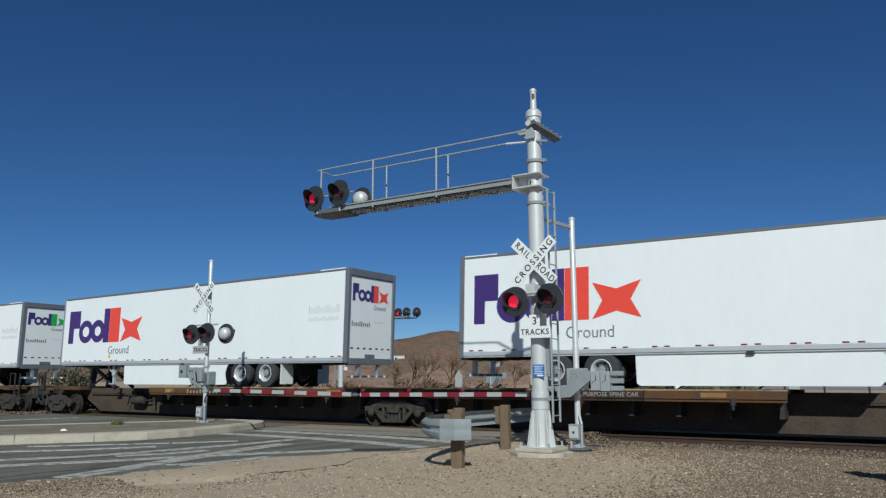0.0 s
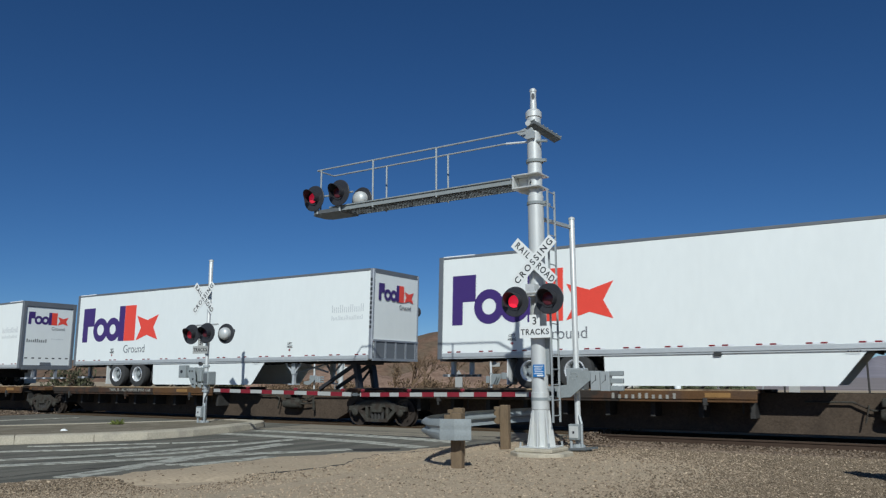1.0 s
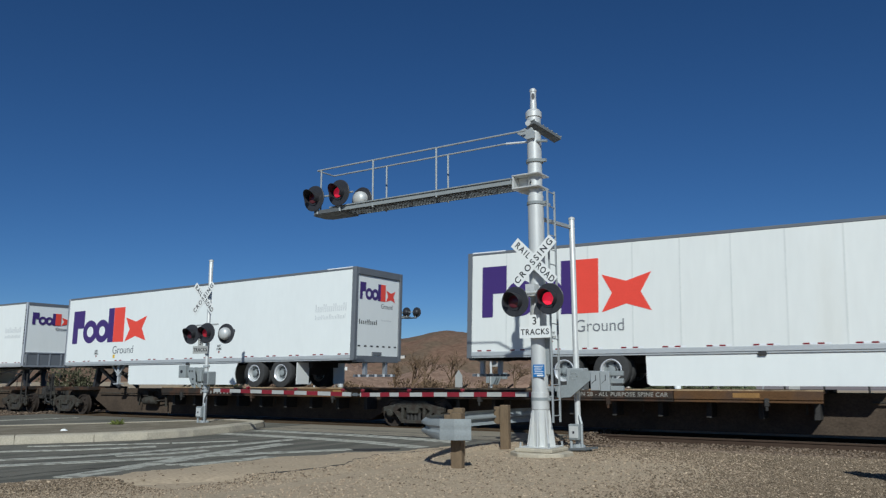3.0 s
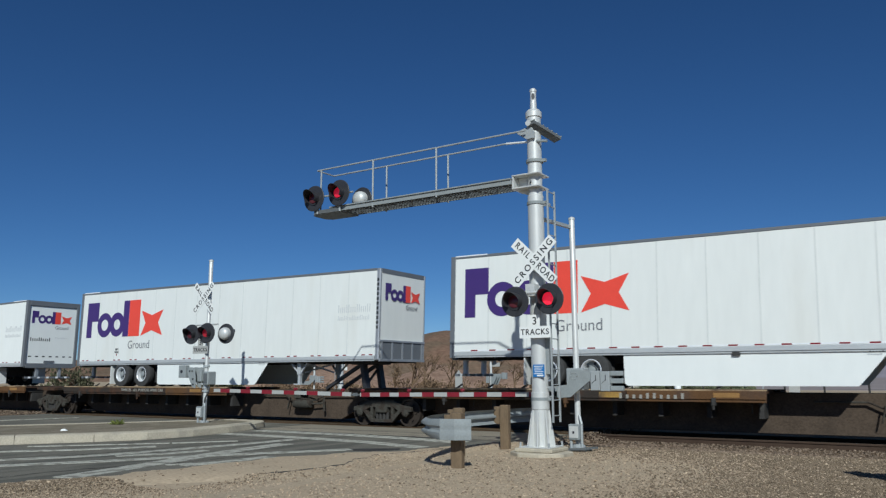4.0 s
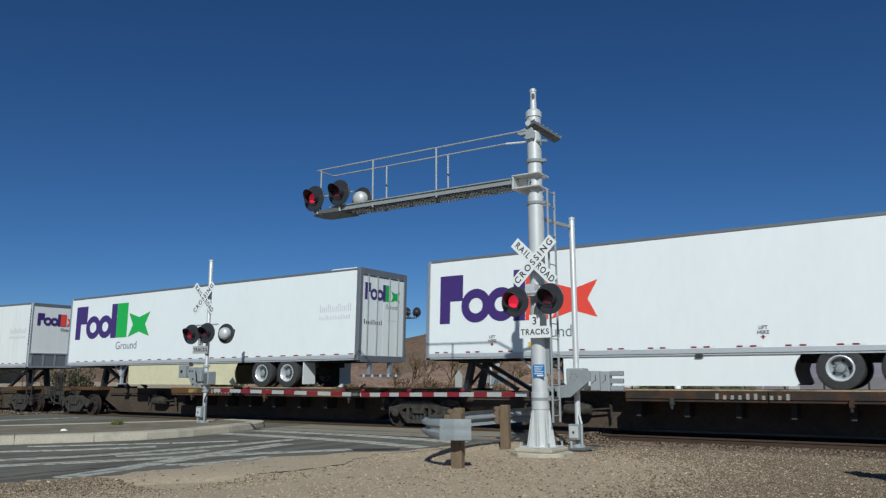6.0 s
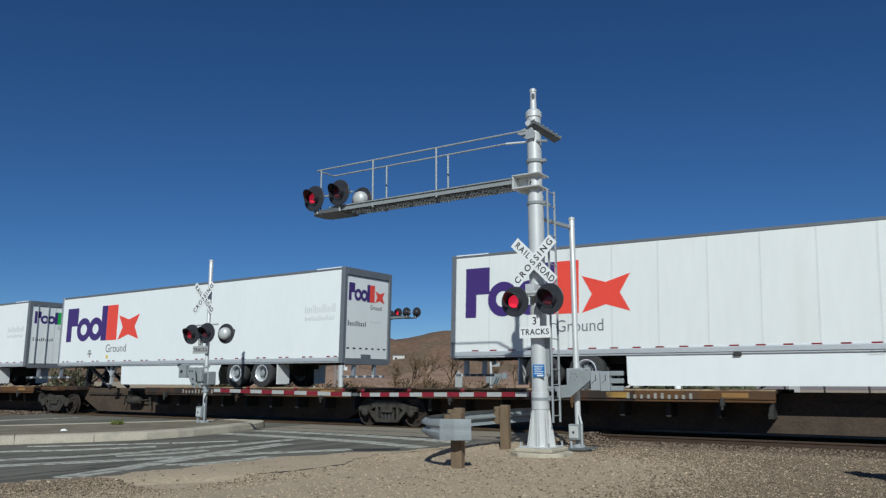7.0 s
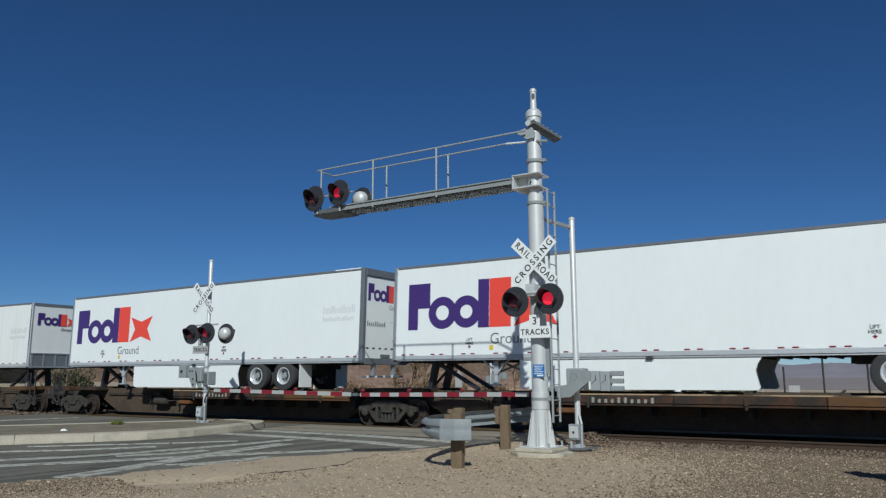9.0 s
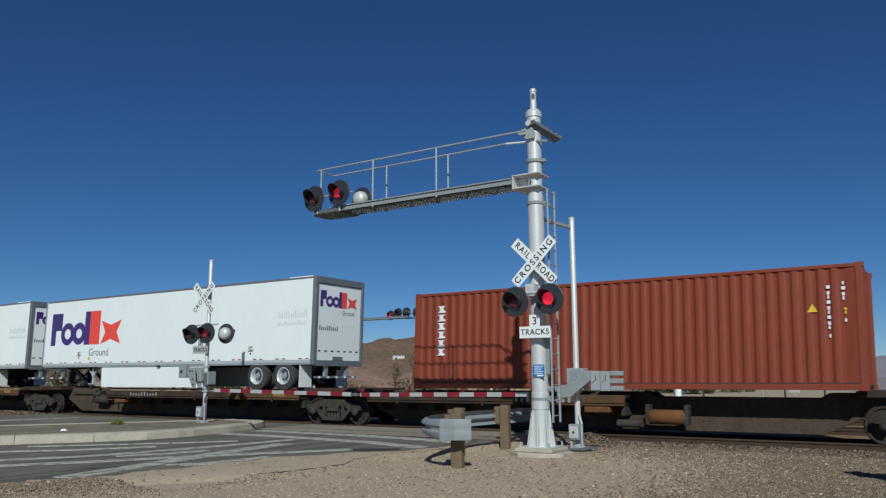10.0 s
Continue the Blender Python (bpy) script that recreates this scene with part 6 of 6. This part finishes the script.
def truck(parent, x):
    """Two-axle truck whose wheelsets turn."""
    tr = part("truck", Geo().box(x - 0.22, x + 0.22, -1.12, 1.12, 0.42, 0.60).box(x - 0.3, x + 0.3, -0.4, 0.4, 0.6, 0.76), TRUCKM, parent, "dusty cast-steel truck", bevel=0.012)
    for y0, y1 in ((-1.08, -0.94), (0.94, 1.08)):
        part("side_frame", side_frame(Geo(), y0, y1, x), TRUCKM, tr, bevel=0.012)
    for y in (-1.01, 1.01):
        for k in (-0.2, -0.07, 0.07, 0.2):
            part("spring", Geo().rod((x + k, y, 0.2), (x + k, y, 0.44), 0.055, n=10), DARK, tr)
        for s in (-0.889, 0.889):
            part("bearing_cap", Geo().lathe([(0.13, -0.05), (0.13, 0.05), (0.08, 0.09)] if y > 0 else [(0.08, -0.09), (0.13, -0.05), (0.13, 0.05)], 14, at=(x + s, y, 0.43)), TRUCKM, tr, smooth=0.6)
            part("brake_beam", Geo().box(x + s * 0.45 - 0.05, x + s * 0.45 + 0.05, y * 0.8 - 0.1, y * 0.8 + 0.1, 0.3, 0.42), DARK, tr)
    for s in (-0.889, 0.889):
        ax = part("wheelset", WHEEL, WHEELM, tr, "pair of steel wheels on an axle", at=pose(x + s, 0, 0.42))
        SPINNERS.append((ax, x + s, 0.42))
    return tr


def flat_car(x0, x1, label, hitch, edge_mat, left_end, right_end, words="", tank=False, platform=None, drop=0.0):
    """One platform of an articulated spine car between truck centres x0 and x1."""
    beam = ORANGED if edge_mat is DECKYEL else edge_mat
    t = thing("flat_car", label, "flat car", pose(x0, TRACK_Y, 0), "flat cars of the train")
    MOVERS.append((t, x0, TRACK_Y, 0.0))
    L = x1 - x0
    platform = platform or ((1.3, 11.4) if hitch is not None and hitch > L / 2 else (L - 11.6, L - 1.3))
    r = random.Random(int(x0 * 10) + 999)
    # spine: one deep box, cut away over the trucks
    a, b = platform
    low = [(-0.9, 1.10), (-0.9, 0.78), (0.95, 0.72), (2.2, 0.13), (L - 2.2, 0.13), (L - 0.95, 0.72), (L + 0.9, 0.78), (L + 0.9, 1.10)]
    if tank:
        low += [(14.6, 1.10), (14.4, 0.98), (10.5, 0.98), (10.3, 1.10)]
    part("centre_sill", Geo().prism(low, -0.38, 0.38), SILLM, t, "dusty brown deep box sill, cut away over the trucks", bevel=0.012)
    dz = -0.13 if tank else -drop
    for y0, y1 in ((-1.36, -1.26), (1.26, 1.36)):
        n = 3
        cuts = [a + (b - a) * k / n for k in range(n + 1)]
        for k in range(n):
            part("deck_edge", Geo().box(cuts[k] + 0.01, cuts[k + 1] - 0.01, y0, y1, 0.95 + dz, 1.155 + dz).box(cuts[k] + 0.01, cuts[k + 1] - 0.01, y0 + 0.03, y1 - 0.03, 0.88 + dz, 0.95 + dz), (RUST if k == 1 else ORANGED if k == 2 else beam), t, "worn deck edge beam", bevel=0.012)
    for k in range(9):
        xx = a + 0.2 + (b - a - 0.4) * k / 8
        g = Geo().prism([(xx - 0.06, 1.1 + dz), (xx - 0.06, 0.5), (xx + 0.06, 0.5), (xx + 0.06, 1.1 + dz)], -0.9, 0.9)
        g.box(xx - 0.09, xx + 0.09, -1.258, 1.258, 0.92 + dz, 1.098 + dz)
        part("cross_bearer", g, DARK, t)
    for y0, y1 in ((-1.26, -0.46), (0.46, 1.26)):
        part("deck_plate", Geo().box(a, b, y0, y1, 1.10 + dz, 1.16 + dz), RUST, t, "rusty wheel runway plate")
    if not tank:
        part("deck_lip", Geo().box(a, b, -1.345, -1.26, 1.156 + dz, 1.190 + dz), LIP, t)
    for k in range(3):
        xx = a + 1.2 + (b - a - 2.4) * k / 2
        part("stake_bracket", Geo().box(xx - 0.05, xx + 0.05, -1.39, -1.24, 0.80, 0.99).box(xx - 0.03, xx + 0.03, -1.38, -1.34, 0.70, 0.82), beam if k == 1 else DARK, t, bevel=0.01)
        part("hanging_rod", Geo().rod((xx + 0.8, -0.98, 0.9), (xx + 0.8, -0.98, 0.62), 0.02, n=6), TRUCKM, t)
    # brake gear slung under the bare spine
    u0, u1 = (b + 0.9, L - 1.6) if L - b > a else (1.6, a - 0.9)
    if u1 - u0 > 1.5 and not tank:
        mid = (u0 + u1) / 2
        mid = max(u0 + 0.9, u1 - 0.7) if a > L - b else mid
        part("brake_cylinder", Geo().lathe([(0.05, -0.40), (0.13, -0.38), (0.16, -0.28), (0.16, 0.28), (0.13, 0.38), (0.05, 0.40)], 14, "x", (mid, -0.62, 0.62)), TRUCKM, t, smooth=0.8)
        part("push_rod", Geo().rod((mid + 0.4, -0.62, 0.62), (mid + 0.95, -0.60, 0.66), 0.028, n=8), TRUCKM, t)
        part("brake_lever", Geo().bar((mid + 0.92, -0.60, 0.86), (mid + 0.98, -0.62, 0.40), 0.07, 0.03), TRUCKM, t)
        part("brake_lever", Geo().bar((mid - 0.62, -0.60, 0.84), (mid - 0.70, -0.62, 0.44), 0.07, 0.03), TRUCKM, t)
        part("control_valve", Geo().box(mid - 0.36, mid - 0.05, -0.72, -0.44, 0.80, 1.0).box(mid - 0.30, mid + 0.22, -0.68, -0.50, 0.76, 0.82), TRUCKM, t, "brake control valve", bevel=0.02)
        part("train_pipe", Geo().pipe([(u0, -0.50, 0.90), (mid - 0.95, -0.50, 0.90), (mid - 0.55, -0.52, 0.72), (mid + 0.5, -0.52, 0.74), (mid + 0.9, -0.52, 0.92), (u1, -0.50, 0.92)], 0.026, 6), TRUCKM, t)
        part("branch_pipe", Geo().pipe([(mid - 0.1, -0.60, 0.98), (mid + 0.25, -0.62, 1.02), (mid + 0.6, -0.62, 0.94), (mid + 0.75, -0.60, 0.78)], 0.018, 6), TRUCKM, t)
    if drop:
        part("brake_valve", Geo().box(a + 0.26, a + 0.88, -1.33, -0.9, 0.55, 0.69), TANKBROWN, t, "orange-brown primed valve box", bevel=0.03)
    # end platforms over the trucks
    for xe, end in ((0.0, left_end), (L, right_end)):
        s = -1 if xe == 0 else 1
        part("end_platform", Geo().box(min(xe - s * 1.45, xe + s * 0.55), max(xe - s * 1.45, xe + s * 0.55), -0.95, 0.95, 1.02, 1.16).box(min(xe, xe + s * 0.5), max(xe, xe + s * 0.5), -1.3, 1.3, 1.0, 1.12), beam, t, "worn end platform", bevel=0.01)
        if end:
            part("coupler", Geo().box(min(xe + s * 0.5, xe + s * 2.0), max(xe + s * 0.5, xe + s * 2.0), -0.14, 0.14, 0.72, 0.98).box(min(xe + s * 1.7, xe + s * 2.0), max(xe + s * 1.7, xe + s * 2.0), -0.22, 0.22, 0.58, 1.06), TRUCKM, t, bevel=0.02)
            part("draft_gear", Geo().box(min(xe + s * 0.5, xe + s * 1.15), max(xe + s * 0.5, xe + s * 1.15), -0.34, 0.34, 0.60, 1.08).box(min(xe + s * 1.15, xe + s * 1.3), max(xe + s * 1.15, xe + s * 1.3), -0.46, 0.46, 0.66, 1.12), DARK, t, "dark draft gear box behind the coupler", bevel=0.02)
            part("uncoupling_lever", Geo().pipe([(xe + s * 1.5, -0.22, 0.86), (xe + s * 1.35, -0.55, 0.80), (xe + s * 1.25, -1.22, 0.78), (xe + s * 1.25, -1.24, 0.55)], 0.018, 6), TRUCKM, t)
            part("electric_cable", Geo().pipe([(xe + s * 1.1, 0.45, 0.95), (xe + s * 1.5, 0.48, 0.62), (xe + s * 1.9, 0.40, 0.50)], 0.025, 6), RUBBER, t)
            part("air_hose", Geo().pipe([(xe + s * 1.2, -0.4, 0.86), (xe + s * 1.5, -0.42, 0.5), (xe + s * 1.85, -0.3, 0.38), (xe + s * 2.0, -0.2, 0.5)], 0.03, 6), RUBBER, t)
            lad = Geo()
            for k in range(4):
                lad.rod((xe + s * 1.2, -1.25, 0.45 + 0.22 * k), (xe + s * 0.8, -1.25, 0.45 + 0.22 * k), 0.014, n=6)
            lad.box(xe + s * 1.2 - 0.02, xe + s * 1.2 + 0.02, -1.27, -1.23, 0.42, 1.75).box(xe + s * 0.8 - 0.02, xe + s * 0.8 + 0.02, -1.27, -1.23, 0.42, 1.75)
            part("ladder", lad, DARK, t)
            if s < 0:
                pts = [(-1.5 + 0.22 * math.cos(radians(30 * k)), -1.02, 1.58 + 0.22 * math.sin(radians(30 * k))) for k in range(13)]
                w = part("brake_wheel", Geo().pipe(pts, 0.018, 6), RUST, t, "round hand brake wheel")
                for k in range(5):
                    part("spoke", Geo().rod((-1.5, -1.02, 1.58), (-1.5 + 0.22 * math.cos(radians(72 * k)), -1.02, 1.58 + 0.22 * math.sin(radians(72 * k))), 0.014, n=6), RUST, w)
                part("hub", Geo().rod((-1.5, -1.08, 1.58), (-1.5, -0.85, 1.58), 0.04, n=8), RUST, w)
                part("brake_stand", Geo().box(-1.58, -1.42, -0.95, -0.80, 1.02, 1.70), DARK, t, bevel=0.01)
                part("brake_platform", Geo().box(-1.75, -0.5, -1.12, -0.72, 0.98, 1.02), DARK, t)
            part("hand_rail", Geo().pipe([(xe + s * 0.3, -1.2, 1.14), (xe + s * 0.3, -1.2, 1.75), (xe + s * 0.75, -1.2, 1.75), (xe + s * 0.75, -1.2, 1.14)], 0.016, 6), DARK, t)
    # hitch under the trailer's nose
    if hitch is not None:
        s = 1 if hitch < L / 2 else -1
        h = part("hitch", Geo().box(hitch - 0.45, hitch + 0.45, -0.5, 0.5, 1.93, 2.02), BLACK, t, "black folding trailer hitch", bevel=0.01)
        for y in (-0.42, 0.42):
            part("hitch_post", Geo().bar((hitch, y, 1.95), (hitch - s * 0.18, y, 1.12), 0.24, 0.14), BLACK, h)
            part("hitch_strut", Geo().bar((hitch + s * 0.1, y, 1.92), (hitch + s * 1.55, y, 1.14), 0.13, 0.10), BLACK, h)
        part("hitch_brace", Geo().bar((hitch - s * 0.1, -0.42, 1.2), (hitch, 0.42, 1.85), 0.06, 0.06), BLACK, h)
    # lettering and small gear on the near side
    if words:
        lettering("stencil", words, 0.15, DECKINK, t, Matrix.Translation((a + 5.3, -1.364, 1.05)) @ FACE, "white stencilled lettering", spacing=1.1)
    if b - a > 8 and not words:
        word_bars(t, a + (1.25 if drop else 2.2 if a > 3 else 5.2 if tank else 6.5), 0.955 + dz, 1.75, 0.14, 10, -1.362, DECKINK, "number_bar", thick=0.40)
    if not tank:
        k = 0.75 if words else 0.0
        part("yellow_marker", Geo().box(b - 1.2 - k, b - 0.6 - k, -1.364, -1.36, 1.0 + dz, 1.11 + dz), MARKER, t)
    if tank:
        part("air_reservoir", Geo().lathe([(0.05, -0.50), (0.14, -0.47), (0.185, -0.41), (0.185, 0.41), (0.14, 0.47), (0.05, 0.50)], 18, "x", (10.97, -0.96, 0.49)), TANKBROWN, t, "round air reservoir", smooth=0.8)
        for x in (10.48, 11.46):
            part("tank_strap", Geo().box(x - 0.05, x + 0.05, -1.08, -0.80, 0.30, 0.80), DARK, t, bevel=0.01)
        part("brake_valve", Geo().box(8.86, 9.58, -1.33, -0.9, 0.57, 0.73), TANKBROWN, t, "orange-brown primed valve box", bevel=0.03)
        part("brake_cylinder", Geo().lathe([(0.05, -0.36), (0.10, -0.34), (0.11, 0.34), (0.05, 0.36)], 14, "x", (9.98, -0.90, 0.30)), TRUCKM, t, smooth=0.8)
    if edge_mat is DECKYEL:
        for off in ((2.0, 6.0) if a < 3 else (1.0, 5.0)):
            part("yellow_patch", Geo().box(a + off, a + off + 0.6, -1.3635, -1.36, 0.975 + dz, 1.115 + dz), DECKYEL, t, "faded yellow paint patch")
    for k in range(6):
        xx = r.uniform(a + 0.3, b - 0.4)
        part("tie_down", Geo().rod((xx, -1.2, 1.16 + dz), (xx + 0.18, -1.1, 1.30 + dz), 0.03, n=6).box(xx - 0.08, xx + 0.08, -1.25, -1.12, 1.155 + dz, 1.20 + dz), TRUCKM, t)
    truck(t, 0.0)
    if right_end:
        truck(t, L)
    return t


FL = "rust-brown articulated flat car platform carrying a trailer"
FY = "worn yellow-edged articulated flat car platform carrying a trailer"
flat_car(-53.4, -36.6, FY, None, DECKYEL, False, True)
flat_car(-32.6, -14.35, FL, 1.6, DECKYEL, True, False)
flat_car(-14.35, 4.4, FL, 17.35, RUST, False, False, words="TWIN 28 - ALL PURPOSE SPINE CAR")
flat_car(4.4, 22.2, FL, 17.35, RUST, False, True)
flat_car(26.2, 44.6, FL, 1.35, RUST, True, False, platform=(6.8, 16.62))
flat_car(44.6, 62.8, FL, 16.9, RUST, False, False, words="TWIN 28 - ALL PURPOSE SPINE CAR")
flat_car(62.8, 80.85, FL, 17.4, DECKYEL, False, True)
flat_car(85.1, 103.0, FY, 1.2, DECKYEL, True, False, platform=(6.68, 16.6))
flat_car(103.0, 121.2, FL, 1.5, RUST, False, False)
flat_car(121.2, 139.3, FY, 17.3, DECKYEL, False, True)
flat_car(143.2, 160.0, FL, 1.3, RUST, True, False, platform=(6.9, 15.5), drop=0.12)
flat_car(160.0, 177.2, FL, 1.4, RUST, False, False, drop=0.12)
flat_car(177.2, 193.85, "rust-brown flat car platform carrying a red container", None, RUST, False, True, tank=True, platform=(1.6, 9.98))


# ---- what moves ----
def motions():
    for ob, x, y, z in MOVERS:
        walk(ob, [(0.1 * k, pose(x - 0.01 - SPEED * 0.1 * k, y, z)) for k in range(0, 101, 10)])
    for ob, x, z in SPINNERS:
        start = ob.parent.parent.matrix_basis.translation.x + x
        rows = [(0.0, pose(x, 0, z))]
        turn = 0.0
        for k in range(1, 301):
            t = k / 30
            if -40 < start - SPEED * t < 2:
                if t - 1 / 30 > rows[-1][0] + 0.001:
                    rows.append(((k - 1) / 30, pose(x, 0, z, 0, turn, 0)))
                turn -= 88.0
                rows.append((t, pose(x, 0, z, 0, turn, 0)))
        if rows[-1][0] < 9.99:
            rows.append((10.0, pose(x, 0, z, 0, turn, 0)))
        walk(ob, rows)
    # the lenses turn their lit or dark face outwards, one of each pair at a time
    for ob, which in LENSES:
        turn = 0 if which == 0 else 180
        rows = [(0.0, pose(0, -0.045, 0, 0, 0, turn))]
        t = 0.153
        while t < 9.95:
            k = round(t * 30)
            k += k % 15 == 0
            rows.append(((k - 1) / 30, pose(0, -0.045, 0, 0, 0, turn)))
            for step in (89, 178, 180):
                rows.append(((k + (89, 178, 180).index(step)) / 30, pose(0, -0.045, 0, 0, 0, turn + step)))
            turn += 180
            t += 0.607
        rows.append((10.0, pose(0, -0.045, 0, 0, 0, turn)))
        walk(ob, rows)


motions()
